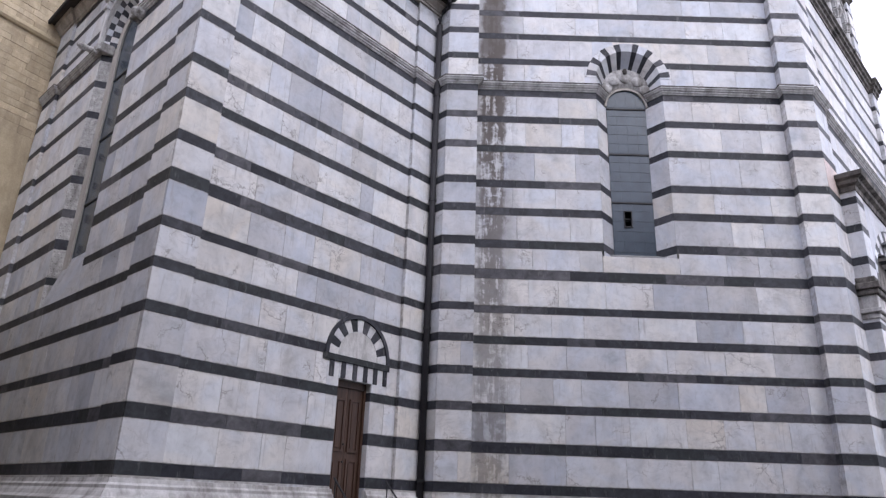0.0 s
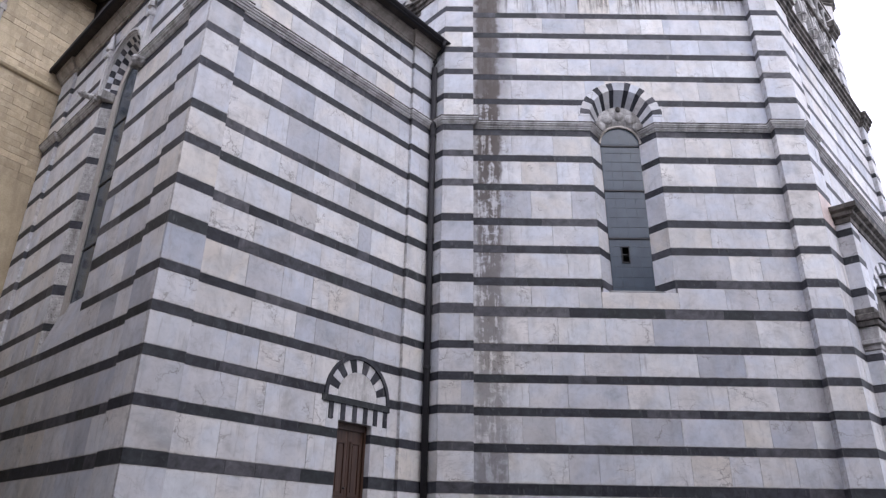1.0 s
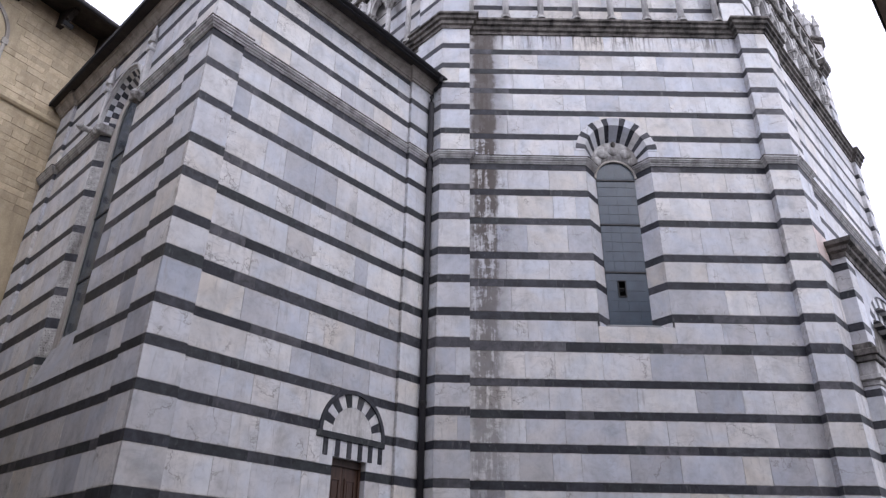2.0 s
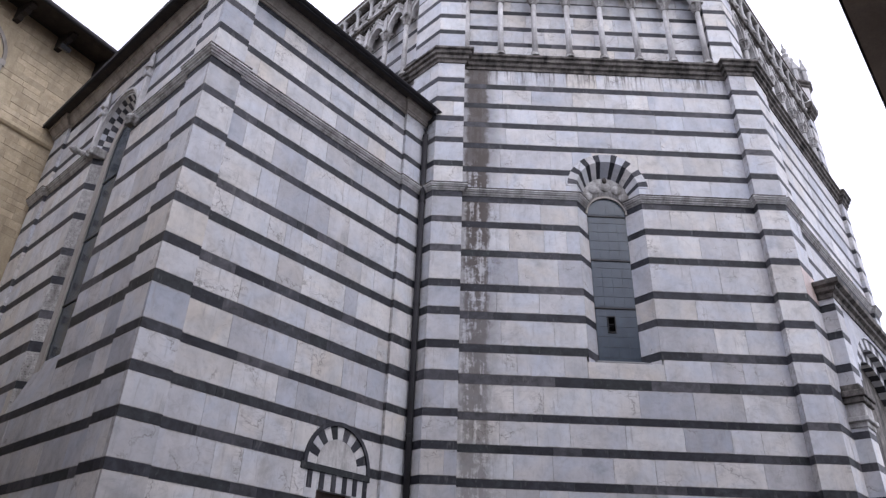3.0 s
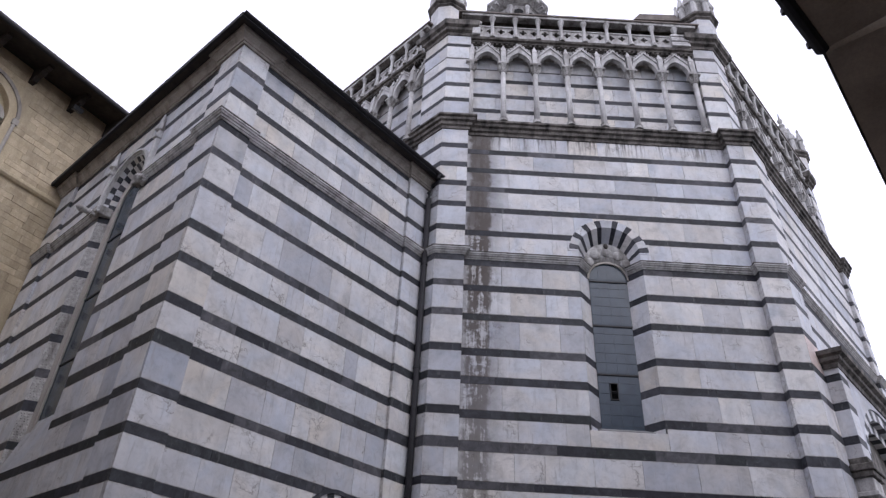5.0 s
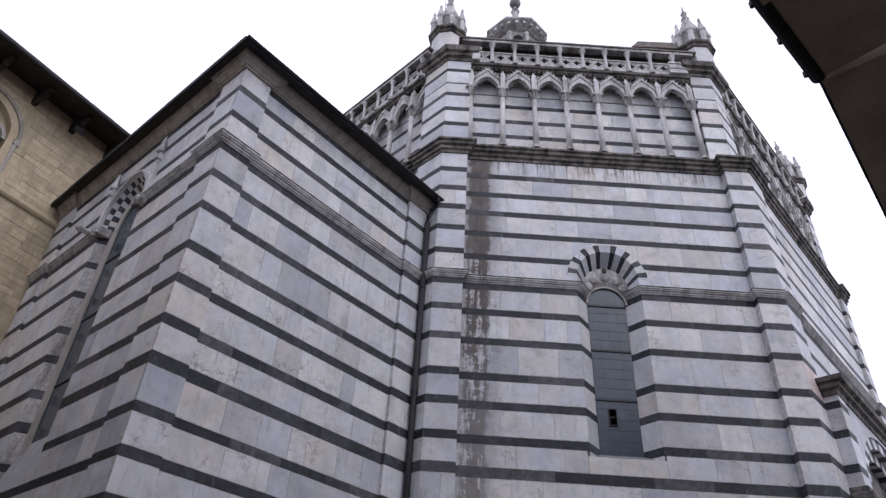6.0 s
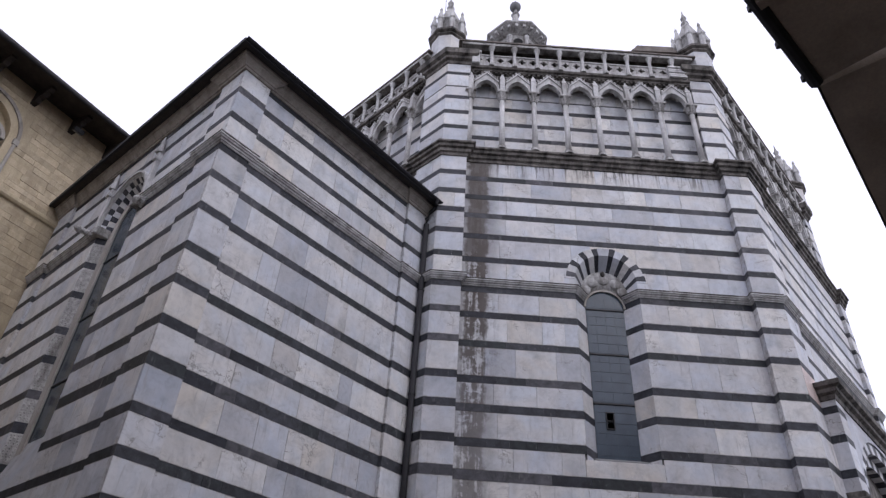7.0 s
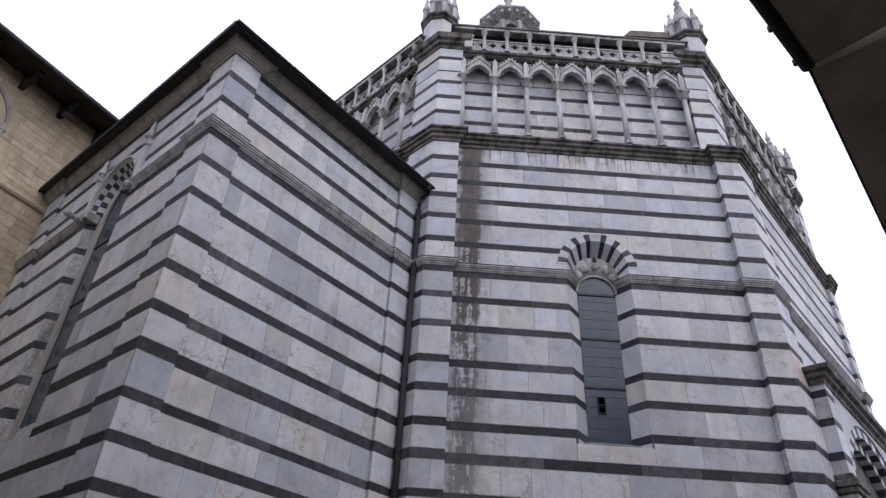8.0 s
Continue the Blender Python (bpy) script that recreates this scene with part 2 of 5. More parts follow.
def make_wood():
    m, n, l, p = mat("red_brown_door_wood")
    vec, rnd, pos = place_vector(n, l)
    g = vertical_streaks(n, l, vec, (30.0, 30.0, 1.2))
    c = ramp(n, l, g.outputs["Fac"], [(0.3, (0.035, 0.017, 0.011)), (0.7, (0.085, 0.042, 0.026))])
    l.new(c.outputs[0], p.inputs["Base Color"])
    p.inputs["Roughness"].default_value = 0.55
    bump(n, l, p, g.outputs["Fac"], 0.3, 0.004)
    return m


def make_metal(name, col, rough, metal=0.8):
    m, n, l, p = mat(name)
    vec, rnd, pos = place_vector(n, l)
    g = noise_node(n, l, vec, 9.0, 5, 0.6)
    c = ramp(n, l, g.outputs["Fac"], [(0.3, tuple(v * 0.7 for v in col)), (0.7, tuple(v * 1.25 for v in col))])
    l.new(c.outputs[0], p.inputs["Base Color"])
    p.inputs["Metallic"].default_value = metal
    p.inputs["Roughness"].default_value = rough
    return m


def make_pane():
    """Old leaded glass: dark, a little uneven, mirroring the sky dully."""
    m, n, l, p = mat("leaded_glass")
    vec, rnd, pos = place_vector(n, l)
    g = noise_node(n, l, vec, 3.0, 4)
    c = ramp(n, l, g.outputs["Fac"], [(0.3, (0.040, 0.056, 0.076)), (0.7, (0.058, 0.078, 0.102))])
    l.new(c.outputs[0], p.inputs["Base Color"])
    p.inputs["Roughness"].default_value = 0.2
    p.inputs["Specular IOR Level"].default_value = 0.5
    w = noise_node(n, l, pos, 6.0, 3)
    bump(n, l, p, w.outputs["Fac"], 0.15, 0.01)
    return m


WOOD = make_wood()
PIPE = make_metal("dark_painted_pipe", (0.014, 0.013, 0.017), 0.75, 0.0)
IRON = make_metal("black_iron", (0.03, 0.03, 0.032), 0.5, 0.6)
PANE = make_pane()
CAME = make_stone("dull_lead_came", (0.070, 0.085, 0.10), (0.085, 0.10, 0.12), (0.06, 0.07, 0.085), 0.3)
# flat black, stands in for the shade inside openings
BLACK = make_stone("black_painted_shade", (0.012, 0.012, 0.012), (0.018, 0.018, 0.018), (0.01, 0.01, 0.01), 0.3)


# ---- mesh helpers ----
def link(name, mesh, material, parent=None, m=None, label=""):
    if material is not None and not mesh.materials:
        mesh.materials.append(material)
    ob = new(name, mesh)
    if parent is not None:
        ob.parent = parent
    if m is not None:
        ob.matrix_basis = m
    if label:
        ob["label"] = label
    return ob


def part(name, bm, material, parent, label="", m=None, smooth=False):
    me = bpy.data.meshes.new(name)
    bmesh.ops.recalc_face_normals(bm, faces=bm.faces)
    if smooth:
        for f in bm.faces:
            f.smooth = True
    bm.to_mesh(me)
    bm.free()
    return link(name, me, material, parent, m, label)


def mesh_of(name, bm, smooth=False):
    me = bpy.data.meshes.new(name)
    bmesh.ops.recalc_face_normals(bm, faces=bm.faces)
    if smooth:
        for f in bm.faces:
            f.smooth = True
    bm.to_mesh(me)
    bm.free()
    return me


def box(bm, x0, x1, y0, y1, z0, z1, bev=0.0):
    vs = [bm.verts.new((x, y, z)) for z in (z0, z1) for x, y in ((x0, y0), (x1, y0), (x1, y1), (x0, y1))]
    fs = [bm.faces.new([vs[i] for i in q]) for q in ((3, 2, 1, 0), (4, 5, 6, 7), (0, 1, 5, 4), (1, 2, 6, 5), (2, 3, 7, 6), (3, 0, 4, 7))]
    if bev:
        es = list({e for f in fs for e in f.edges})
        bmesh.ops.bevel(bm, geom=es, offset=bev, segments=1, affect="EDGES")


def prism(bm, pts, y0, y1):
    """A polygon in x and z, drawn out along y."""
    a = [bm.verts.new((x, y0, z)) for x, z in pts]
    b = [bm.verts.new((x, y1, z)) for x, z in pts]
    k = len(pts)
    bm.faces.new(a)
    bm.faces.new(b[::-1])
    for i in range(k):
        bm.faces.new((a[i], b[i], b[(i + 1) % k], a[(i + 1) % k]))


def ring(bm, outer, inner, y0, y1, closed=True):
    """The space between two outlines of as many points, drawn out along y."""
    k = len(outer)
    vo = [[bm.verts.new((x, y, z)) for x, z in outer] for y in (y0, y1)]
    vi = [[bm.verts.new((x, y, z)) for x, z in inner] for y in (y0, y1)]
    for i in range(k if closed else k - 1):
        j = (i + 1) % k
        bm.faces.new((vo[0][i], vo[0][j], vi[0][j], vi[0][i]))
        bm.faces.new((vo[1][j], vo[1][i], vi[1][i], vi[1][j]))
        bm.faces.new((vo[0][j], vo[0][i], vo[1][i], vo[1][j]))
        bm.faces.new((vi[0][i], vi[0][j], vi[1][j], vi[1][i]))
    if not closed:
        for i in (0, k - 1):
            bm.faces.new((vo[0][i], vi[0][i], vi[1][i], vo[1][i]))


def turned(bm, profile, sides=12, cx=0.0, cy=0.0, spin=0.0, caps=True):
    """A solid of revolution round z from pairs of radius and height."""
    rows = []
    for r, z in profile:
        rows.append([bm.verts.new((cx + r * math.cos(spin + 2 * math.pi * i / sides), cy + r * math.sin(spin + 2 * math.pi * i / sides), z)) for i in range(sides)])
    for a, b in zip(rows, rows[1:]):
        for i in range(sides):
            j = (i + 1) % sides
            bm.faces.new((a[i], a[j], b[j], b[i]))
    if caps:
        bm.faces.new(rows[0][::-1])
        bm.faces.new(rows[-1])


def sweep(bm, path, profile):
    """A profile of pairs (out, height) carried along a level path of (x, y), mitred; out is to the right of the way."""
    k = len(path)
    rows = []
    for i, (x, y) in enumerate(path):
        dirs = []
        if i:
            dirs.append(Vector((x - path[i - 1][0], y - path[i - 1][1])).normalized())
        if i < k - 1:
            dirs.append(Vector((path[i + 1][0] - x, path[i + 1][1] - y)).normalized())
        ns = [Vector((d.y, -d.x)) for d in dirs]
        nn = ns[0] if len(ns) == 1 else (ns[0] + ns[1]) / (1 + ns[0].dot(ns[1]))
        rows.append([bm.verts.new((x + nn.x * o, y + nn.y * o, z)) for o, z in profile])
    q = len(profile)
    for a, b in zip(rows, rows[1:]):
        for i in range(q):
            j = (i + 1) % q
            bm.faces.new((a[i], b[i], b[j], a[j]))
    bm.faces.new(rows[0])
    bm.faces.new(rows[-1][::-1])


def slab_mesh(name, material):
    """A dressed stone of unit size, its arrises rounded off; front at y = 0."""
    bm = bmesh.new()
    e, d = 0.003, 0.08
    back = [bm.verts.new(v) for v in ((0, 1, 0), (1, 1, 0), (1, 1, 1), (0, 1, 1))]
    edge = [bm.verts.new(v) for v in ((0, d, 0), (1, d, 0), (1, d, 1), (0, d, 1))]
    face = [bm.verts.new(v) for v in ((e, 0, e * 1.5), (1 - e, 0, e * 1.5), (1 - e, 0, 1 - e * 1.5), (e, 0, 1 - e * 1.5))]
    bm.faces.new(face)
    for i in range(4):
        j = (i + 1) % 4
        bm.faces.new((edge[i], edge[j], face[j], face[i]))
        bm.faces.new((back[i], back[j], edge[j], edge[i]))
    me = mesh_of(name, bm)
    me.materials.append(material)
    return me


SLAB_W = slab_mesh("white_slab", WHITE_SLAB)
SLAB_P = slab_mesh("pink_slab", PINK_SLAB)
SLAB_S = slab_mesh("stained_slab", STAINED)
SLAB_D = slab_mesh("dark_slab", DARK_SLAB)
GAP = 0.003


def lay(parent, s0, s1, z0, z1, y, kind, rng, wide=(0.5, 1.25), stain=None, deep=0.05):
    """Slabs from s0 to s1 in one course of a wall, front at about y."""
    at = s0
    while at < s1 - 0.01:
        w = rng.uniform(*wide)
        if s1 - (at + w) < wide[0] * 0.6:
            w = s1 - at
        me = {"d": SLAB_D, "p": SLAB_P}.get(kind, SLAB_W)
        if stain and kind == "w" and at < stain[1] and at + w > stain[0]:
            me = SLAB_S
        ob = new("marble_slab", me)
        ob.parent = parent
        ob.matrix_basis = Matrix.LocRotScale((at + GAP / 2, y + rng.uniform(-0.004, 0.003), z0 + GAP / 2), None, (w - GAP, deep, z1 - z0 - GAP))
        at += w


def courses(tops, z_base, z_top, h=0.155, thick=None):
    """White and dark courses between two heights, from the tops of the dark ones."""
    out, z = [], z_base
    for i, t in enumerate(tops):
        h = thick[i] if thick else h
        if t - h > z + 0.02:
            out.append((z, t - h, "w"))
        out.append((max(z, t - h), t, "d"))
        z = t
    if z_top - z > 0.03:
        out.append((z, z_top, "w"))
    return out


def frame_at(ox, oy, deg):
    """A wall's own axes: x along it, y into it, z up."""
    return Matrix.Translation((ox, oy, 0)) @ Matrix.Rotation(radians(deg), 4, "Z")


def cut(s0, s1, z0, z1, holes):
    """The stretches of a course that no opening takes."""
    spans = [(s0, s1)]
    for h in holes:
        w = h(z0, z1)
        if w:
            nxt = []
            for a, b in spans:
                if w[1] <= a or w[0] >= b:
                    nxt.append((a, b))
                else:
                    if w[0] > a + 0.02:
                        nxt.append((a, w[0]))
                    if w[1] < b - 0.02:
                        nxt.append((w[1], b))
            spans = nxt
    return spans


# ---- heights of the courses and plan ----
LOW = [2.0, 2.745, 3.462, 4.152, 4.800, 5.430, 6.220, 6.868, 7.612, 8.265, 9.118, 9.868, 10.565]
LOW_H = [0.175, 0.20, 0.158, 0.158, 0.16, 0.15, 0.21, 0.178, 0.172, 0.17, 0.16, 0.16, 0.165]
OCT_HIGH = [11.42, 12.13, 12.79, 13.408, 14.05]
CHAPEL_HIGH = [11.388, 12.097]
CORN0, CORN1 = 10.56, 10.72
UP0, UP1 = 14.54, 14.96
GALLERY = [15.748, 16.343, 16.96]
OX, OY, TILT = -0.515, 13.265, 1.6
LENGTH = {"north": 8.24, "east": 8.49, "west": 8.81}
FACES = {"north": frame_at(OX, OY, TILT),
         "east": frame_at(OX + LENGTH["north"] * math.cos(radians(TILT)), OY + LENGTH["north"] * math.sin(radians(TILT)), 48),
         "west": frame_at(OX - LENGTH["west"] * math.cos(radians(45)), OY + LENGTH["west"] * math.sin(radians(45)), -45)}
CX, CY, PHI = -4.44, 9.085, 50.4
CH_L, CH_S = 5.90, 8.20
SKEW = 1.6
CHAPEL_LONG = frame_at(CX, CY, PHI)
DS = Vector((math.cos(radians(PHI + 90 - SKEW)), math.sin(radians(PHI + 90 - SKEW))))
CHAPEL_SHORT = frame_at(CX + DS.x * CH_S, CY + DS.y * CH_S, PHI - 90 - SKEW)

# ---- ground ----
bm = bmesh.new()
bmesh.ops.create_grid(bm, x_segments=40, y_segments=40, size=400)
ground = part("ground", bm, PAVING, None)
tagged(ground, "worn grey stone paving of a narrow street", "ground", kind="structure")


def backing(name, m, length, y_main, top, pils, arch, label, thick=0.6, flat=False, inset=(0.0, 0.0)):
    """The solid core of a wall; arch is (centre, half width, foot, spring) of an opening right through it."""
    bm = bmesh.new()
    y0 = y_main + 0.045
    left, length = inset[0], length - inset[1]
    if arch:
        c, hw, foot, spring = arch
        box(bm, left, c - hw, y0, y_main + thick, 0, top)
        box(bm, c + hw, length, y0, y_main + thick, 0, top)
        if foot > 0.05:
            box(bm, c - hw, c + hw, y0, y_main + thick, 0, foot)
        k = 1 if flat else 16
        arc = [(c - hw * math.cos(math.pi * i / k), spring + hw * math.sin(math.pi * i / k)) for i in range(k + 1)]
        ring(bm, [(x, top) for x, _ in arc], arc, y0, y_main + thick, closed=False)
    else:
        box(bm, left, length, y0, y_main + thick, 0, top)
    for a, b in pils:
        box(bm, max(a + 0.03, left), min(b - 0.03, length), 0.045, y0 + 0.01, 0, top)
    me = mesh_of(name, bm)
    ob = link(name, me, MORTAR, None, m)
    return tagged(ob, label, "wall", kind="structure")


def clad(wall, length, y_main, pils, cs, holes, seed, stain=None, wide=(0.5, 1.25), spans=None, end_cut=0.0, sooty=99.0):
    """Cover a wall with its slabs, course by course; pilasters stand proud at y = 0."""
    rng = random.Random(seed)
    for z0, z1, kind in cs:
        edges = [(a, b) for a, b in pils]
        main, at = [], 0.0
        for a, b in edges:
            if a > at + 0.02:
                main.append((at, a))
            at = b
        if length > at + 0.02:
            main.append((at, length))
        for a, b in main:
            if spans:
                a, b = max(a, spans[0]), min(b, spans[1])
                if b <= a:
                    continue
            for p, q in cut(a, b, z0, z1, holes):
                lay(wall, p, q, z0, z1, y_main, kind, rng, wide, (-99, 99) if z1 > sooty else stain)
        for a, b in pils:
            if spans and (b < spans[0] or a > spans[1]):
                continue
            # the pilaster's face, and the return on its inner side
            lay(wall, a, b - (end_cut if b > length - 0.01 else 0), z0, z1, 0.0, kind, rng, (0.4, 0.95), None, y_main + 0.03)


def moulding(wall, name, path, profile, material, label=""):
    bm = bmesh.new()
    sweep(bm, path, profile)
    return part(name, bm, material, wall, label)


def step_path(length, y_main, pils):
    """The line of a wall's face in plan, stepping out round its pilasters."""
    out, at = [], 0.0
    for a, b in pils:
        if a > 0.01:
            out += [(at, y_main), (a, y_main)]
        out += [(a, 0.0), (b, 0.0)]
        at = b
    if at < length - 0.01:
        out += [(at, y_main), (length, y_main)]
    return out


LOW_PROFILE = [(-0.05, CORN0), (0.02, CORN0), (0.03, CORN0 + 0.03), (0.05, CORN0 + 0.036), (0.056, CORN0 + 0.07), (0.085, CORN0 + 0.082),
               (0.09, CORN0 + 0.112), (0.115, CORN0 + 0.12), (0.115, CORN1 - 0.012), (0.10, CORN1), (-0.05, CORN1 + 0.01)]
# thin dark strip along the top of the string course
CAP_PROFILE = [(-0.05, CORN1 + 0.008), (0.10, CORN1 + 0.004), (0.122, CORN1 - 0.006), (0.124, CORN1 + 0.018), (-0.05, CORN1 + 0.034)]
UP_PROFILE = [(-0.05, UP0), (0.03, UP0), (0.04, UP0 + 0.08), (0.09, UP0 + 0.11), (0.10, UP0 + 0.20), (0.16, UP0 + 0.23),
              (0.17, UP0 + 0.31), (0.22, UP0 + 0.34), (0.22, UP1 - 0.03), (0.20, UP1), (-0.05, UP1 + 0.01)]
BASE_PROFILE = [(-0.05, 1.36), (0.16, 1.36), (0.17, 1.44), (0.21, 1.45), (0.215, 1.52), (0.16, 1.56), (0.13, 1.62), (0.10, 1.66), (0.10, 1.70),
                (0.06, 1.73), (0.05, 1.785), (-0.05, 1.79)]


def chain(pieces):
    """One plan path out of several walls' face lines."""
    out = []
    for m, pts in pieces:
        for x, y in pts:
            v = m @ Vector((x, y, 0))
            if not out or (Vector(out[-1]) - v.xy).length > 0.005:
                out.append((v.x, v.y))
    return out


# ---- octagonal baptistery: lower walls ----
DP, DP_SIDE = 0.20, 0.115
RECESS = {"north": DP, "east": DP_SIDE, "west": DP_SIDE}
OCT_PILS = {"north": [(0.0, 0.69), (7.58, 8.24)], "east": [(0.0, 0.93), (7.87, 8.49)], "west": [(0.0, 0.93), (7.87, 8.81)]}
OCT_CS = courses(LOW, 0.0, CORN0, thick=LOW_H) + courses(OCT_HIGH, CORN1, UP0 + 0.02)
GAL_CS = courses(GALLERY, UP1, 17.33, 0.14) + [(17.33, 17.37, "d"), (17.37, 17.86, "w")]
NICHE = 0.17
WIN_C, WIN_HW, WIN_FOOT, WIN_SPRING = 4.163, 0.76, 6.58, 10.42
WIN_TOP = OCT_HIGH[1] - 0.155


def win_hole(z0, z1):
    zm = (z0 + z1) / 2
    if WIN_FOOT - 0.37 < zm < WIN_FOOT:
        return (WIN_C - 0.80, WIN_C + 0.80)
    if WIN_FOOT <= zm < CORN1:
        return (WIN_C - WIN_HW, WIN_C + WIN_HW)
    if CORN1 <= zm < WIN_TOP:
        w = 1.0 if zm < OCT_HIGH[0] - 0.155 else 0.80
        return (WIN_C - w, WIN_C + w)
    return None


PORTAL_A, PORTAL_B = 0.85, 7.64


def portal_hole(z0, z1):
    return (PORTAL_A, PORTAL_B) if z1 < 8.5 else None


oct_walls = {}
for key, m in FACES.items():
    oct_walls[key] = backing("wall_" + key, m, LENGTH[key], RECESS[key], UP1 - 0.01, OCT_PILS[key], (WIN_C, 0.80, WIN_FOOT, 10.95) if key == "north" else None,
                             "octagon wall of white marble banded with dark green courses", 0.75)
NORTH, EAST, WEST = oct_walls["north"], oct_walls["east"], oct_walls["west"]

# the window in the face towards the street
window = new("window_1")
window.matrix_basis = FACES["north"]
tagged(window, "tall round-headed window of dull leaded glass", "window", kind="structure")
rng = random.Random(3)
DEPTH, IN_HW = 0.38, 0.455
for z0, z1, kind in OCT_CS:
    a, b = max(z0, WIN_FOOT), min(z1, CORN0 + 0.01)
    if b - a < 0.03:
        continue
    for sgn in (-1, 1):
        bm = bmesh.new()
        xs = [(WIN_C + sgn * WIN_HW, DP - 0.002), (WIN_C + sgn * IN_HW, DP + DEPTH), (WIN_C + sgn * (WIN_HW + 0.0), DP + DEPTH)]
        lo = [bm.verts.new((x, y, a + 0.002)) for x, y in xs]
        hi = [bm.verts.new((x, y, b - 0.002)) for x, y in xs]
        bm.faces.new(lo)
        bm.faces.new(hi)
        for i in range(3):
            bm.faces.new((lo[i], lo[(i + 1) % 3], hi[(i + 1) % 3], hi[i]))
        part("jamb_stone", bm, DARK if kind == "d" else WHITE, window)
bm = bmesh.new()
box(bm, WIN_C - 0.80 + 0.003, WIN_C + 0.80 - 0.003, DP - 0.004, DP + 0.2, WIN_FOOT - 0.36, WIN_FOOT - 0.003, 0.006)
part("sill_stone", bm, WHITE, window)
bm = bmesh.new()
prism(bm, [(0, 0), (1, 0), (1, 0.2), (0, 0.05)], 0, 1)
bmesh.ops.transform(bm, matrix=Matrix(((0, 2 * IN_HW + 0.24, 0, WIN_C - IN_HW - 0.12), (DEPTH - 0.05, 0, 0, DP + 0.05), (0, 0, 1, WIN_FOOT - 0.02), (0, 0, 0, 1))), verts=bm.verts)
part("window_sill", bm, LEAD, window)


def arch_pts(c, spring, r, a0, a1, k):
    return [(c + r * math.cos(a0 + (a1 - a0) * i / k), spring + r * math.sin(a0 + (a1 - a0) * i / k)) for i in range(k + 1)]


def splay(c, spring, r0, y0, r1, y1, a0, a1, k=6, stretch=1.0):
    """A stone of an arch's splayed inner side, between two angles."""
    bm = bmesh.new()
    rows = []
    for i in range(k + 1):
        a = a0 + (a1 - a0) * i / k
        ca, sa = math.cos(a), math.sin(a)
        rows.append([bm.verts.new((c + r * ca, y, spring + r * sa * stretch)) for r, y in ((r0, y0), (r1, y1), (r0 + 0.02, y1), (r0 + 0.02, y0))])
    for a, b in zip(rows, rows[1:]):
        for i in range(4):
            bm.faces.new((a[i], a[(i + 1) % 4], b[(i + 1) % 4], b[i]))
    bm.faces.new(rows[0])
    bm.faces.new(rows[-1])
    return bm


# the arch over the window: wedge stones whose inner sides go on along the splay
ARC_Z, ARC_R, ARC_OUT, IN_Z, IN_R = 10.98, 0.74, 0.955, 10.86, 0.52


def lofted(sections, closed=True):
    bm = bmesh.new()
    rows = [[bm.verts.new(p) for p in sec] for sec in sections]
    n = len(rows[0])
    for a, b in zip(rows, rows[1:]):
        for i in range(n):
            bm.faces.new((a[i], a[(i + 1) % n], b[(i + 1) % n], b[i]))
    bm.faces.new(rows[0])
    bm.faces.new(rows[-1])
    bmesh.ops.recalc_face_normals(bm, faces=bm.faces)
    return bm


def wedge(a, b, proud, out):
    secs = []
    for i in range(4):
        q = a + (b - a) * i / 3
        cq, sq = math.cos(q), math.sin(q)
        secs.append([(WIN_C + r * cq, y, z + r * sq) for r, z, y in ((out, ARC_Z, DP - proud), (ARC_R, ARC_Z, DP - proud), (IN_R, IN_Z, DP + 0.30), (IN_R + 0.1, IN_Z, DP + 0.34), (out, ARC_Z, DP + 0.05))])
    return lofted(secs)


dark_at = [radians(q) for q in (3.5, 26, 49, 71.5, 99.5, 122, 145, 167.5)]
at = 0.0
rng = random.Random(77)
for q in dark_at:
    part("voussoir", wedge(at + 0.004, q - 0.004, 0.007, ARC_OUT), WHITE, window)
    part("voussoir", wedge(q, q + radians(9), 0.011, ARC_OUT + rng.uniform(-0.015, 0.02)), DARK, window)
    at = q + radians(9)
part("voussoir", wedge(at + 0.004, math.pi, 0.007, ARC_OUT), WHITE, window)
for sgn in (-1, 1):
    # side stones between the string course and the arch
    bm = bmesh.new()
    plan = [(1.0, DP), (ARC_R, DP), (IN_R, DP + 0.30), (IN_R + 0.1, DP + 0.34), (1.0, DP + 0.05)]
    lo = [bm.verts.new((WIN_C + sgn * x, y, CORN1 - 0.01)) for x, y in plan]
    hi = [bm.verts.new((WIN_C + sgn * x, y, ARC_Z - 0.003)) for x, y in plan]
    bm.faces.new(lo)
    bm.faces.new(hi)
    for i in range(5):
        bm.faces.new((lo[i], lo[(i + 1) % 5], hi[(i + 1) % 5], hi[i]))
    part("springer", bm, WHITE, window)
    side_arc = [(WIN_C + sgn * (ARC_OUT - 0.01) * math.cos(q), ARC_Z + (ARC_OUT - 0.01) * math.sin(q)) for q in (0, 0.08, 0.16, 0.235, 0.306)]
    bm = bmesh.new()
    ring(bm, [(WIN_C + sgn * 0.998, z) for _, z in side_arc], side_arc, DP, DP + 0.05, closed=False)
    part("arch_surround", bm, WHITE, window)
top_arc, top_out = [], []
for i in range(25):
    q = radians(34.4 + 111.2 * i / 24)
    cq, sq = math.cos(q), math.sin(q)
    t = max(ARC_OUT, min(0.797 / abs(cq) if abs(cq) > 1e-6 else 99, (WIN_TOP - 0.003 - ARC_Z) / sq))
    top_arc.append((WIN_C + (ARC_OUT - 0.02) * cq, ARC_Z + (ARC_OUT - 0.02) * sq))
    top_out.append((WIN_C + t * cq, ARC_Z + t * sq))
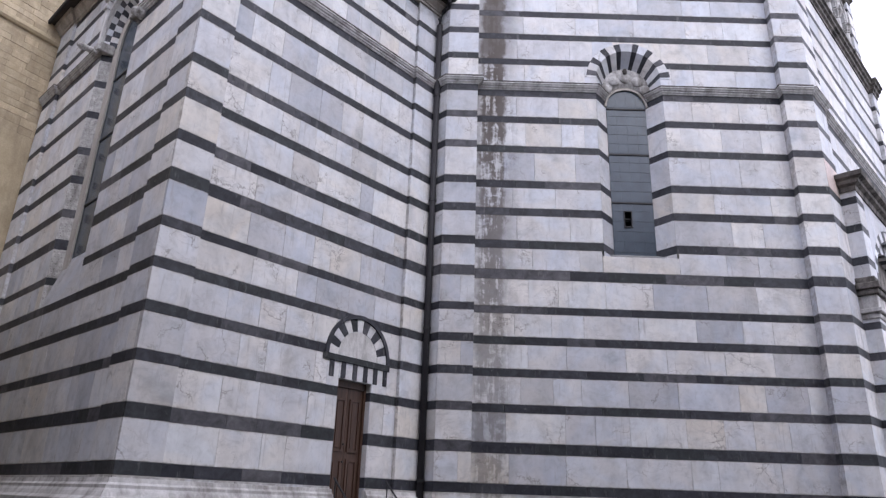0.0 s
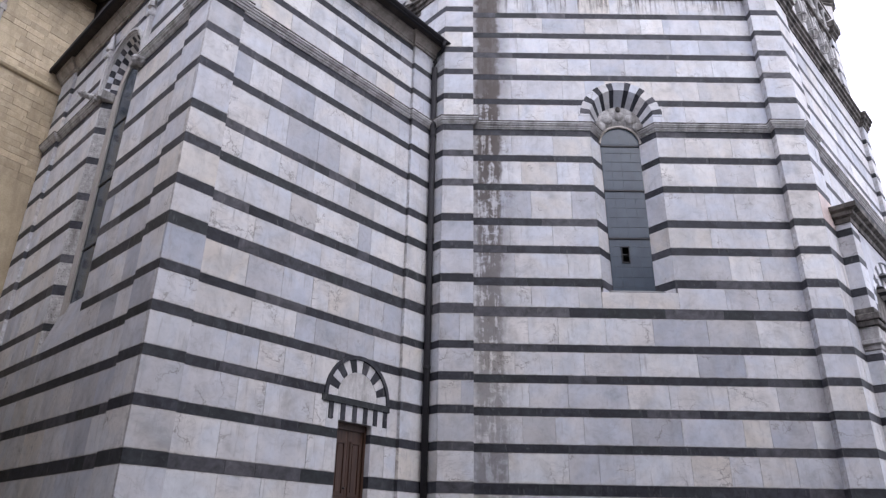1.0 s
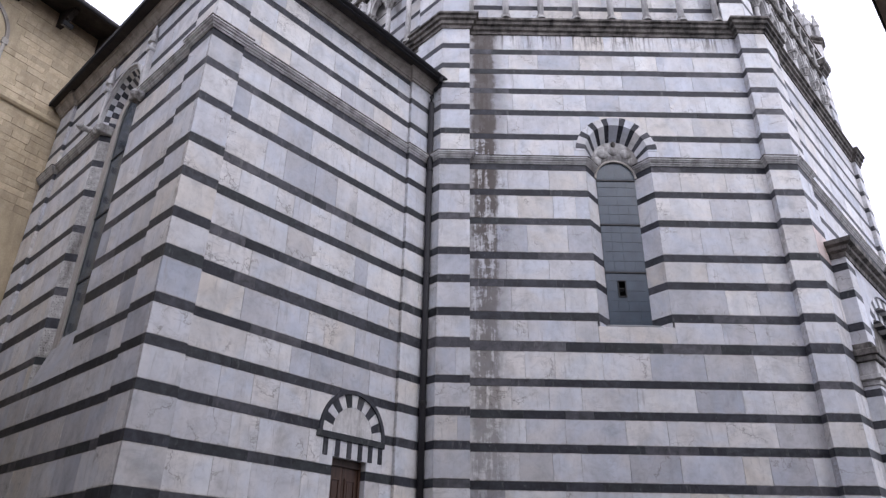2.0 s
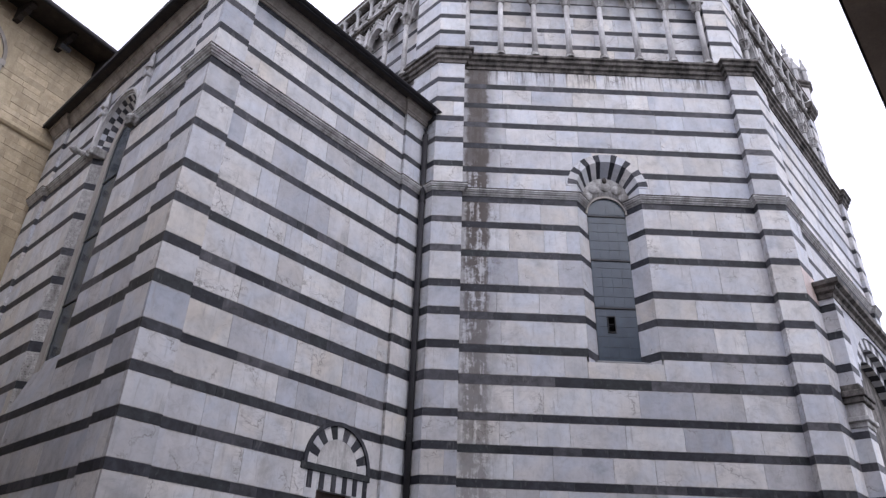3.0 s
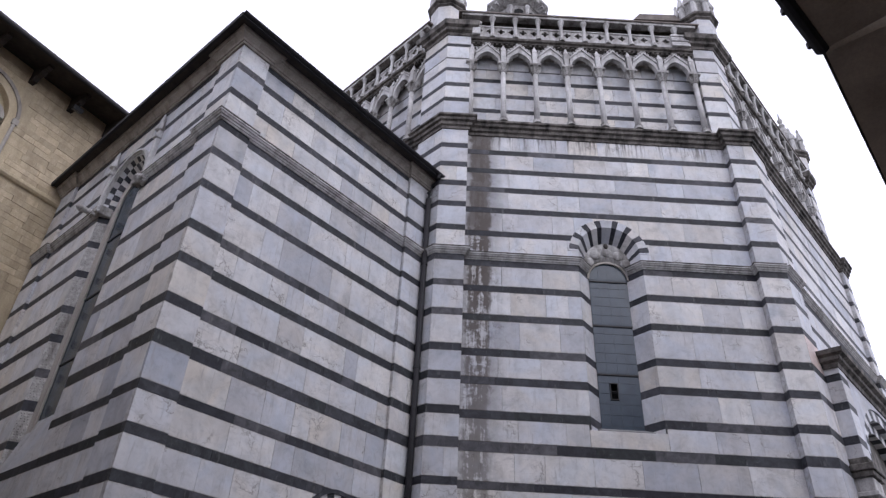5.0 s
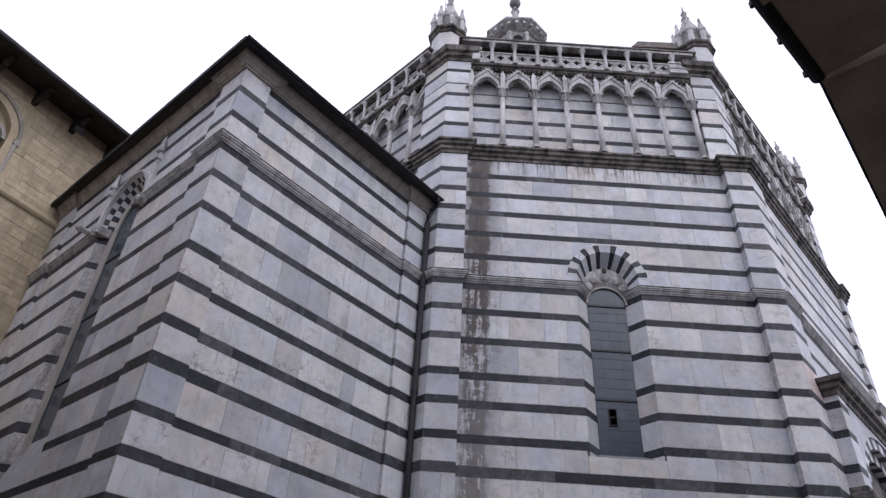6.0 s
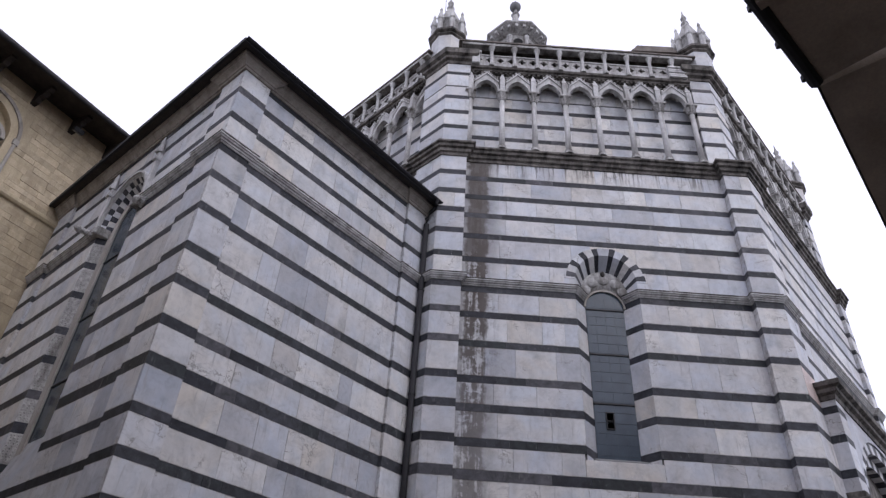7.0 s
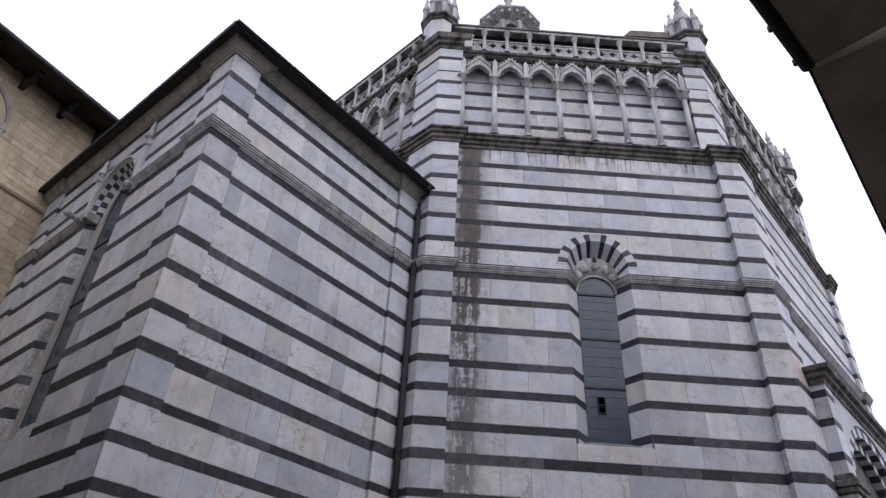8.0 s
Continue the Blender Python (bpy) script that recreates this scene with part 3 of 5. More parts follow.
for corner in (min(range(25), key=lambda i: abs(top_out[i][0] - WIN_C - 0.797) + abs(top_out[i][1] - WIN_TOP)),
               min(range(25), key=lambda i: abs(top_out[i][0] - WIN_C + 0.797) + abs(top_out[i][1] - WIN_TOP))):
    top_out[corner] = (WIN_C + math.copysign(0.797, top_out[corner][0] - WIN_C), WIN_TOP - 0.003)
for q0, q1 in ((0, 8), (8, 16), (16, 24)):
    bm = bmesh.new()
    ring(bm, top_out[q0:q1 + 1], top_arc[q0:q1 + 1], DP, DP + 0.05, closed=False)
    part("arch_surround", bm, WHITE, window)
# carved head between the splay and the glass, edged with worn scallops
secs = []
for i in range(25):
    q = math.pi * i / 24
    cq, sq = math.cos(q), math.sin(q)
    secs.append([(WIN_C + r * cq, y, z + r * sq) for r, z, y in ((0.55, 10.86, DP + 0.27), (0.50, 10.76, DP + 0.245), (0.475, 10.56, DP + 0.27), (IN_HW, WIN_SPRING, DP + 0.36), (0.52, WIN_SPRING, DP + 0.40), (0.60, 10.86, DP + 0.40))])
part("carved_head", lofted(secs), CARVED, window)
for i in range(5):
    q = math.pi * (i + 0.5) / 5
    bm = bmesh.new()
    turned(bm, [(0.004, -0.012), (0.11, -0.012), (0.135, 0.0), (0.13, 0.02), (0.004, 0.03)], 16)
    part("carved_scallop", bm, CARVED, window, m=Matrix.Translation((WIN_C + 0.475 * math.cos(q), DP + 0.266, 10.69 + 0.47 * math.sin(q))) @ Matrix.Rotation(radians(90), 4, "X"), smooth=True)
bm = bmesh.new()
ring(bm, arch_pts(WIN_C, WIN_SPRING, IN_HW + 0.045, 0, math.pi, 20), arch_pts(WIN_C, WIN_SPRING, IN_HW - 0.004, 0, math.pi, 20), DP + DEPTH - 0.07, DP + DEPTH - 0.03, closed=False)
part("inner_roll", bm, JAMB, window)
# small worn boss over the crown
bm = bmesh.new()
turned(bm, [(0.02, -0.08), (0.045, -0.055), (0.055, 0.0), (0.04, 0.055), (0.02, 0.07)], 10)
part("carved_boss", bm, GRIME_AND_SHADE, window, m=Matrix.Translation((WIN_C, DP + 0.24, 11.33)), smooth=True)
# glass: four lights with bars between, small leaded quarries, and an open vent
gy = DP + DEPTH - 0.02
bars = [WIN_FOOT, 7.975, 9.175, 10.365]
for i, (a, b) in enumerate(zip(bars, bars[1:] + [None])):
    bm = bmesh.new()
    if b is None:
        prism(bm, [(WIN_C + IN_HW, a), *arch_pts(WIN_C, WIN_SPRING, IN_HW + 0.01, 0, math.pi, 16), (WIN_C - IN_HW, a)], gy, gy + 0.01)
    elif i == 0:
        hx0, hx1, hz0, hz1 = WIN_C - 0.185, WIN_C - 0.045, 7.41, 7.76
        ring(bm, [(WIN_C - IN_HW, a), (WIN_C + IN_HW, a), (WIN_C + IN_HW, b), (WIN_C - IN_HW, b)],
             [(hx0, hz0), (hx1, hz0), (hx1, hz1), (hx0, hz1)], gy, gy + 0.01)
    else:
        box(bm, WIN_C - IN_HW, WIN_C + IN_HW, gy, gy + 0.01, a, b)
    part("pane", bm, PANE, window)
    if i:
        bm = bmesh.new()
        box(bm, WIN_C - IN_HW, WIN_C + IN_HW, gy - 0.025, gy - 0.002, a - 0.016, a + 0.016)
        part("glazing_bar", bm, IRON, window)
bm = bmesh.new()
for z in [WIN_FOOT + 0.24 * i for i in range(1, 17)]:
    box(bm, WIN_C - IN_HW, WIN_C + IN_HW, gy - 0.006, gy - 0.001, z - 0.0015, z + 0.0015)
for x in (-0.23, 0.0, 0.23):
    for za, zb in ((WIN_FOOT, 7.4), (7.77, 10.7)):
        box(bm, WIN_C + x - 0.0015, WIN_C + x + 0.0015, gy - 0.005, gy - 0.001, za, zb)
part("lead_line", bm, CAME, window)
bm = bmesh.new()
ring(bm, [(hx0 - 0.02, hz0 - 0.02), (hx1 + 0.02, hz0 - 0.02), (hx1 + 0.02, hz1 + 0.02), (hx0 - 0.02, hz1 + 0.02)],
     [(hx0, hz0), (hx1, hz0), (hx1, hz1), (hx0, hz1)], gy - 0.03, gy + 0.03)
vent = part("vent_frame", bm, IRON, window)
bm = bmesh.new()
box(bm, hx0, hx1, gy - 0.012, gy, 7.58, 7.60)
part("vent_bar", bm, IRON, vent)
# black panel stands in for the unlit room behind the vent
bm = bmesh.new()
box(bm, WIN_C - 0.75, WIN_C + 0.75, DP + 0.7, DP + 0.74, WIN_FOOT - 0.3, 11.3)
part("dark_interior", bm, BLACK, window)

# ---- string courses of the octagon ----
pn = step_path(LENGTH["north"], DP, OCT_PILS["north"])
left_half = [p for p in pn if p[0] < WIN_C] + [(WIN_C - WIN_HW, DP), (WIN_C - IN_HW - 0.04, DP + DEPTH - 0.05)]
right_half = [(WIN_C + IN_HW + 0.04, DP + DEPTH - 0.05), (WIN_C + WIN_HW, DP)] + [p for p in pn if p[0] > WIN_C]
inv = {k: FACES[k].inverted() for k in FACES}


def local_path(path, key):
    return [tuple((inv[key] @ Vector((x, y, 0))).xy) for x, y in path]


bm = bmesh.new()
sweep(bm, local_path(chain([(FACES["west"], [(7.87, 0), (LENGTH["west"], 0)]), (FACES["north"], left_half)]), "north"), LOW_PROFILE)
course = part("string_course", bm, TRIM, NORTH, "moulded marble string course")
bm = bmesh.new()
sweep(bm, local_path(chain([(FACES["west"], [(7.87, 0), (LENGTH["west"], 0)]), (FACES["north"], left_half)]), "north"), CAP_PROFILE)
part("fillet", bm, GRIME_AND_SHADE, course, "dark top fillet")
bm = bmesh.new()
sweep(bm, local_path(chain([(FACES["north"], right_half)]), "north"), LOW_PROFILE)
course = part("string_course", bm, TRIM, NORTH, "moulded marble string course")
bm = bmesh.new()
sweep(bm, local_path(chain([(FACES["north"], right_half)]), "north"), CAP_PROFILE)
part("fillet", bm, GRIME_AND_SHADE, course, "dark top fillet")
bm = bmesh.new()
sweep(bm, local_path(chain([(FACES["east"], step_path(LENGTH["east"], DP_SIDE, OCT_PILS["east"]))]), "east"), LOW_PROFILE)
course = part("string_course", bm, TRIM, EAST, "moulded marble string course")
bm = bmesh.new()
sweep(bm, local_path(chain([(FACES["east"], step_path(LENGTH["east"], DP_SIDE, OCT_PILS["east"]))]), "east"), CAP_PROFILE)
part("fillet", bm, GRIME_AND_SHADE, course, "dark top fillet")
full = chain([(FACES[k], step_path(LENGTH[k], RECESS[k], OCT_PILS[k])) for k in ("west", "north", "east")])
bm = bmesh.new()
sweep(bm, local_path(full, "north"), UP_PROFILE)
part("cornice", bm, GRIME_AND_SHADE, NORTH, "blackened moulded marble cornice")

# ---- gallery of gables over the cornice, and the open loggia on top ----
BAY = 0.9186
CAP_Z = 16.92


def column_meshes():
    bm = bmesh.new()
    turned(bm, [(0.085, UP1), (0.078, 16.0), (0.072, CAP_Z)], 12, spin=0.1)
    shaft = mesh_of("shaft", bm, True)
    bm = bmesh.new()
    turned(bm, [(0.075, CAP_Z - 0.02), (0.10, CAP_Z), (0.085, CAP_Z + 0.03), (0.11, CAP_Z + 0.10), (0.10, CAP_Z + 0.13), (0.15, CAP_Z + 0.24), (0.14, CAP_Z + 0.25)], 16)
    # leaves of the bell: every other edge stands out
    for v in bm.verts:
        if CAP_Z + 0.04 < v.co.z < CAP_Z + 0.245:
            f = 1.24 if round(math.atan2(v.co.y, v.co.x) / (math.pi / 8)) % 2 else 0.9
            v.co.x *= f
            v.co.y *= f
    box(bm, -0.16, 0.16, -0.16, 0.16, CAP_Z + 0.25, CAP_Z + 0.33, 0.01)
    cap = mesh_of("capital", bm)
    bm = bmesh.new()
    turned(bm, [(0.13, UP1), (0.13, UP1 + 0.06), (0.10, UP1 + 0.09), (0.115, UP1 + 0.13), (0.085, UP1 + 0.16)], 12)
    foot = mesh_of("column_base", bm)
    bm = bmesh.new()
    box(bm, -0.075, 0.075, -0.09, 0.09, CAP_Z + 0.33, 17.80, 0.012)
    turned(bm, [(0.125, 17.80), (0.10, 17.85), (0.01, 18.12)], 4, spin=math.pi / 4)
    pin = mesh_of("pinnacle", bm)
    for me, mt in ((shaft, TRIM), (cap, CARVED), (foot, CARVED), (pin, TRIM)):
        me.materials.append(mt)
    return shaft, cap, foot, pin


def gable_mesh():
    """A steep gable over a pointed, cusped arch."""
    bm = bmesh.new()
    hw = BAY / 2 - 0.075
    base, apex = CAP_Z + 0.33, 18.02
    k = 10
    inner, outer = [], []
    r = hw * 1.25
    for i in range(k + 1):
        u = i / k
        # pointed arch, left foot to crown
        a = math.pi - u * math.acos((r - (hw - 0.05)) / r)
        inner.append((r - (hw - 0.05) + r * math.cos(a), base + 0.02 + r * math.sin(a) * 1.08))
        outer.append((-hw + u * hw, base + 0.34 + u * (apex - base - 0.34)) if i else (-hw, base))
    inner += [(-x, z) for x, z in inner[-2::-1]]
    outer += [(-x, z) for x, z in outer[-2::-1]]
    ring(bm, outer, inner, -0.05, 0.10, closed=False)
    rim = outer[1:-1]
    ring(bm, [(x, z + 0.06) for x, z in rim], rim, -0.09, 0.10, closed=False)
    for i in range(1, 5):
        # crockets up both slopes
        u = i / 4.6
        for sgn in (-1, 1):
            x, z = sgn * (hw - u * hw), base + 0.40 + u * (apex - base - 0.34)
            turned(bm, [(0.018, z), (0.03, z + 0.03), (0.05, z + 0.06), (0.04, z + 0.09), (0.01, z + 0.11)], 5, x, -0.05)
    body = mesh_of("gable", bm)
    body.materials.append(TRIM)
    bm = bmesh.new()
    turned(bm, [(0.02, apex + 0.04), (0.03, apex + 0.10), (0.06, apex + 0.13), (0.03, apex + 0.16), (0.05, apex + 0.20), (0.01, apex + 0.26)], 6)
    box(bm, -0.09, 0.09, -0.02, 0.02, apex + 0.11, apex + 0.15)
    fin = mesh_of("finial", bm)
    fin.materials.append(CARVED)
    return body, fin


def pierced(w, z0, z1, r, sides=8, depth=0.08, spin=0.0):
    """A panel with a round or lozenge hole."""
    bm = bmesh.new()
    cz = (z0 + z1) / 2
    inn, out = [], []
    for i in range(16):
        a = 2 * math.pi * i / 16
        ca, sa = math.cos(a), math.sin(a)
        t = min((w / 2) / abs(ca) if abs(ca) > 1e-6 else 99, ((z1 - z0) / 2) / abs(sa) if abs(sa) > 1e-6 else 99)
        out.append((t * ca, cz + t * sa))
        rr = r * (0.78 + 0.22 * math.cos(4 * a)) if sides == 4 else r
        inn.append((rr * ca, cz + rr * sa))
    ring(bm, out, inn, 0, depth)
    me = mesh_of("pierced_panel", bm)
    me.materials.append(CARVED)
    return me


GAL_FACES = {"north": (FACES["north"], [(0.0, 0.69), (7.27, 7.87)]),
             "east": (frame_at(7.36, 13.485, 47.5), [(0.0, 0.80), (8.09, 8.77)]),
             "west": (FACES["west"], [(0.0, 0.93), (7.87, 8.81)])}
SHAFT, CAPITAL, FOOT, PIN = column_meshes()
GABLE, FINIAL = gable_mesh()
PIERCED = pierced(BAY / 6, 17.88, 18.12, 0.062)
PIERCED_LOW = pierced(BAY / 6, 17.62, 17.88, 0.062)
BALUSTER = pierced(0.33, 18.48, 18.80, 0.12, 4)
bm = bmesh.new()
turned(bm, [(0.055, 18.34), (0.05, 18.98)], 10)
turned(bm, [(0.05, 18.98), (0.065, 19.0), (0.055, 19.03), (0.10, 19.14), (0.105, 19.19)], 8)
LOGGIA_COL = mesh_of("loggia_column", bm)
LOGGIA_COL.materials.append(TRIM)
bm = bmesh.new()
turned(bm, [(0.09, 18.31), (0.09, 18.42), (0.06, 18.46)], 8)
LOGGIA_FOOT = mesh_of("column_base", bm)
LOGGIA_FOOT.materials.append(CARVED)
TOP_PROFILE = [(-0.10, 18.10), (0.10, 18.10), (0.12, 18.14), (0.18, 18.16), (0.19, 18.21), (0.25, 18.23), (0.27, 18.30), (-0.10, 18.32)]
PIL_TOP = [(-0.06, 18.34), (0.03, 18.34), (0.05, 18.43), (0.13, 18.48), (0.14, 18.57), (0.22, 18.63), (0.24, 18.82), (0.20, 18.86), (-0.06, 18.88)]


def gallery(key):
    g = new("gallery")
    m, pils = GAL_FACES[key]
    dp = {"north": DP, "east": 0.255, "west": DP_SIDE}[key]
    g.matrix_basis = m
    x_a, x_b = pils[0][1], pils[1][0]
    bay0 = x_a + 0.03
    bay = (x_b - x_a - 0.06 - 0.12) / 7 if key == "east" else BAY
    tagged(g, "marble gallery of gabled arches with an open balustrade above", "gallery")
    for i in range(8):
        x = bay0 + bay * i
        c = link("column", SHAFT, None, g, Matrix.Translation((x, dp - 0.13, 0)))
        link("capital", CAPITAL, None, c)
        link("column_base", FOOT, None, c)
        link("pinnacle", PIN, None, c)
        if i < 7:
            b = link("gable", GABLE, None, g, Matrix.Translation((x + bay / 2, dp - 0.13, 0)))
            link("finial", FINIAL, None, b)
            for j in range(6):
                link("pierced_panel", PIERCED, None, g, Matrix.Translation((x + bay * (j + 0.5) / 6, dp - 0.06, 0)))
                if j in (0, 1, 4, 5):
                    link("pierced_panel", PIERCED_LOW, None, g, Matrix.Translation((x + bay * (j + 0.5) / 6, dp - 0.06, 0)))
            # brown panel stands in for the shaded void in the arch head
            bm = bmesh.new()
            box(bm, x + 0.16, x + bay - 0.16, dp + NICHE + 0.03, dp + NICHE + 0.08, 17.865, 18.10)
            part("lunette", bm, FRIEZE, g)
    if key == "west":
        # the last arch dies into the corner pilaster
        link("gable", GABLE, None, g, Matrix.Translation((bay0 + bay * 7.5, dp - 0.02, 0)))
        # its void too is filled with a panel in the colour of shade
        bm = bmesh.new()
        box(bm, bay0 + bay * 7, x_b + 0.02, dp + NICHE + 0.03, dp + NICHE + 0.08, 17.865, 18.12)
        part("lunette", bm, FRIEZE, g)
    # wall behind the gables, set back; its blackened colour stands in for shade
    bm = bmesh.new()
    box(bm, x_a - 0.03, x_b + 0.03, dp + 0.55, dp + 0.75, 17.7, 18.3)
    part("recessed_wall", bm, GRIME_AND_SHADE, g)
    bm = bmesh.new()
    sweep(bm, [(x_a, dp), (x_b, dp)], TOP_PROFILE)
    at = x_a + 0.04
    while at < x_b - 0.1:
        box(bm, at, at + 0.07, dp - 0.17, dp - 0.05, 18.09, 18.15)
        at += 0.14
    part("top_cornice", bm, GRIME_AND_SHADE, g)
    bm = bmesh.new()
    box(bm, x_a - 0.4, x_b + 0.2, dp - 0.1, dp + 1.5, 18.13, 18.315)
    part("walkway", bm, GRIME_AND_SHADE, g)
    x = x_a + 0.06
    while x < x_b - 0.3:
        link("balustrade_panel", BALUSTER, None, g, Matrix.Translation((x + 0.165, dp - 0.20, 0)))
        x += 0.33
    bm = bmesh.new()
    box(bm, x_a, x_b, dp - 0.22, dp - 0.10, 18.31, 18.48, 0.01)
    box(bm, x_a, x_b, dp - 0.23, dp - 0.09, 18.80, 18.86, 0.01)
    part("balustrade_rail", bm, TRIM, g)
    x = x_a + 0.62
    while x < x_b - 0.05:
        c = link("loggia_column", LOGGIA_COL, None, g, Matrix.Translation((x, dp - 0.235, 0)))
        link("column_base", LOGGIA_FOOT, None, c)
        x += 0.69
    bm = bmesh.new()
    box(bm, x_a - 0.3, x_b + 0.2, dp - 0.33, dp - 0.10, 19.19, 19.30, 0.01)
    part("lintel", bm, CARVED, g)
    bm = bmesh.new()
    prism(bm, [(dp - 0.36, 19.30), (dp + 1.9, 19.62), (dp + 1.9, 19.7), (dp - 0.36, 19.36)], x_a - 0.4, x_b + 0.3)
    bmesh.ops.transform(bm, matrix=Matrix(((0, 1, 0, 0), (1, 0, 0, 0), (0, 0, 1, 0), (0, 0, 0, 1))), verts=bm.verts)
    part("loggia_roof", bm, BOARDS, g)
    bm = bmesh.new()
    box(bm, x_a - 0.6, x_b + 0.3, dp + 1.4, dp + 1.6, 18.3, 19.55)
    part("back_wall", bm, BOARDS, g)
    if key == "north":
        bm = bmesh.new()
        box(bm, x_a + 0.02, x_a + 0.26, dp - 0.36, dp - 0.08, 18.32, 18.74, 0.02)
        box(bm, x_a - 0.02, x_a + 0.30, dp - 0.40, dp - 0.04, 18.74, 18.84, 0.02)
        part("end_pier", bm, TRIM, g)
        for i in range(5):
            bm = bmesh.new()
            box(bm, x_b - 0.62, x_b - 0.08, dp - 0.34 + 0.02 * (i % 2), dp - 0.06, 18.33 + 0.105 * i, 18.415 + 0.105 * i, 0.012)
            part("stacked_slab", bm, TRIM, g)
    # the banded wall behind the columns and the corner pilasters
    bm = bmesh.new()
    box(bm, 0.05, pils[1][1] - 0.05, dp + NICHE + 0.045, dp + 0.95, UP1 - 0.02, 17.85)
    for a, b in pils:
        box(bm, a + 0.03, b - 0.03, 0.045, dp + 0.5, UP1 - 0.02, 18.52)
    core = part("wall_core", bm, MORTAR, g)
    clad(core, pils[1][1], dp + NICHE, pils, GAL_CS, [], 50 + len(key), wide=(0.45, 0.95))
    rng = random.Random(21)
    for a, b in pils:
        for z0, z1, kind in courses([17.98], 17.86, 18.50, 0.11):
            lay(core, a, b, z0, z1, 0.0, kind, rng, (0.4, 0.95), None, dp + 0.1)
    return g


for key in GAL_FACES:
    gallery(key)
gw, gn, ge = (GAL_FACES[k] for k in ("west", "north", "east"))
for pieces in ([(gw[0], [(gw[1][1][0], 0.3), (gw[1][1][0], 0), (LENGTH["west"], 0)]), (gn[0], [(gn[1][0][1], 0), (gn[1][0][1], 0.3)])],
               [(gn[0], [(gn[1][1][0], 0.3), (gn[1][1][0], 0), (gn[1][1][1], 0)]), (ge[0], [(ge[1][0][1], 0), (ge[1][0][1], 0.3)])],
               [(ge[0], [(ge[1][1][0], 0.3), (ge[1][1][0], 0), (8.49, 0), (8.79, 0.3)])]):
    bm = bmesh.new()
    sweep(bm, local_path(chain(pieces), "north"), PIL_TOP)
    part("pilaster_cornice", bm, GRIME_AND_SHADE, NORTH)


def turret(x, y, spin, label, up=0.0):
    """A corner turret: a squat block, a cornice, a spire and a ring of small spires."""
    t = new("turret")
    t.matrix_basis = Matrix.Translation((x, y, up)) @ Matrix.Rotation(spin, 4, "Z")
    tagged(t, label, "turret", group="corner turrets")
    bm = bmesh.new()
    turned(bm, [(0.50, 18.62), (0.56, 18.86), (0.52, 18.92), (0.52, 19.72)], 8)
    part("block", bm, WHITE, t)
    bm = bmesh.new()
    turned(bm, [(0.52, 19.72), (0.58, 19.78), (0.57, 19.84), (0.65, 19.90), (0.65, 19.98), (0.5, 20.02)], 8)
    part("block_cornice", bm, GRIME_AND_SHADE, t)
    bm = bmesh.new()
    turned(bm, [(0.40, 20.0), (0.40, 20.7), (0.46, 20.76), (0.42, 20.82), (0.15, 21.62), (0.08, 21.68), (0.14, 21.80), (0.06, 21.92), (0.11, 22.10), (0.05, 22.2), (0.015, 22.5)], 8)
    part("spire", bm, CARVED, t)
    for i in range(8):
        a = math.pi * i / 4
        bm = bmesh.new()
        turned(bm, [(0.10, 20.0), (0.09, 20.55), (0.13, 20.60), (0.125, 20.66), (0.04, 21.05), (0.06, 21.1), (0.01, 21.26)], 6)
        part("small_spire", bm, TRIM, t, m=Matrix.Translation((0.5 * math.cos(a), 0.5 * math.sin(a), 0)))
    return t


TURRET_LABEL = "weathered white marble corner turret with a ring of small spires"
turret(-0.59, 13.90, 0.2, TURRET_LABEL, 0.2)
turret(7.29, 13.91, 0.4, TURRET_LABEL)
far = GAL_FACES["east"][0] @ Vector((8.8, 0.35, 0))
turret(far.x, far.y, 0.6, TURRET_LABEL, 0.3)
bm = bmesh.new()
turned(bm, [(0.014, 18.6), (0.008, 24.2)], 6)
rod = part("lightning_rod", bm, IRON, None, m=Matrix.Translation((-0.77, 14.11, 0)))
tagged(rod, "thin dark iron lightning rod standing beside a turret", "lightning rod")
bm = bmesh.new()
box(bm, 0, 1.25, 0, 0.9, 0, 1.35)
prism(bm, [(-0.12, 1.33), (1.37, 1.33), (1.2, 1.6), (0.1, 1.6)], -0.12, 1.0)
hut = part("roof_hut", bm, BOARDS, None, m=Matrix.Translation((5.37, 13.79, 18.62)))
tagged(hut, "small grey stone hut on the loggia roof by a turret", "hut")

# the dome's roof and its lantern
CENX, CENY = 2.78, 23.85
bm = bmesh.new()
turned(bm, [(10.2, 18.6), (9.3, 19.2), (8.3, 20.6), (5.0, 26.0), (1.2, 30.9)], 8, CENX + 0.6, CENY, math.pi / 8)
dome = part("dome_roof", bm, LEAD, None)
tagged(dome, "octagonal grey lead roof of the baptistery", "roof", kind="structure")
lantern = new("lantern")
lantern.matrix_basis = Matrix.Translation((CENX, CENY, 0)) @ Matrix.Rotation(math.pi / 8, 4, "Z")
tagged(lantern, "octagonal weathered marble lantern crowned by a ball", "lantern")
bm = bmesh.new()
turned(bm, [(1.15, 30.5), (1.15, 32.9), (1.35, 33.0)], 8)
part("drum", bm, CARVED, lantern)
bm = bmesh.new()
turned(bm, [(1.3, 32.95), (1.72, 33.25), (1.78, 33.3), (1.78, 33.42), (1.6, 33.5), (0.3, 35.2), (0.16, 35.3)], 8)
part("eave_ring", bm, CARVED, lantern)
for i in range(24):
    a = 2 * math.pi * i / 24 + 0.05
    bm = bmesh.new()
    box(bm, 1.12, 1.6, -0.07, 0.07, 33.02, 33.24)
    part("bracket", bm, TRIM, lantern, m=Matrix.Rotation(a, 4, "Z"))
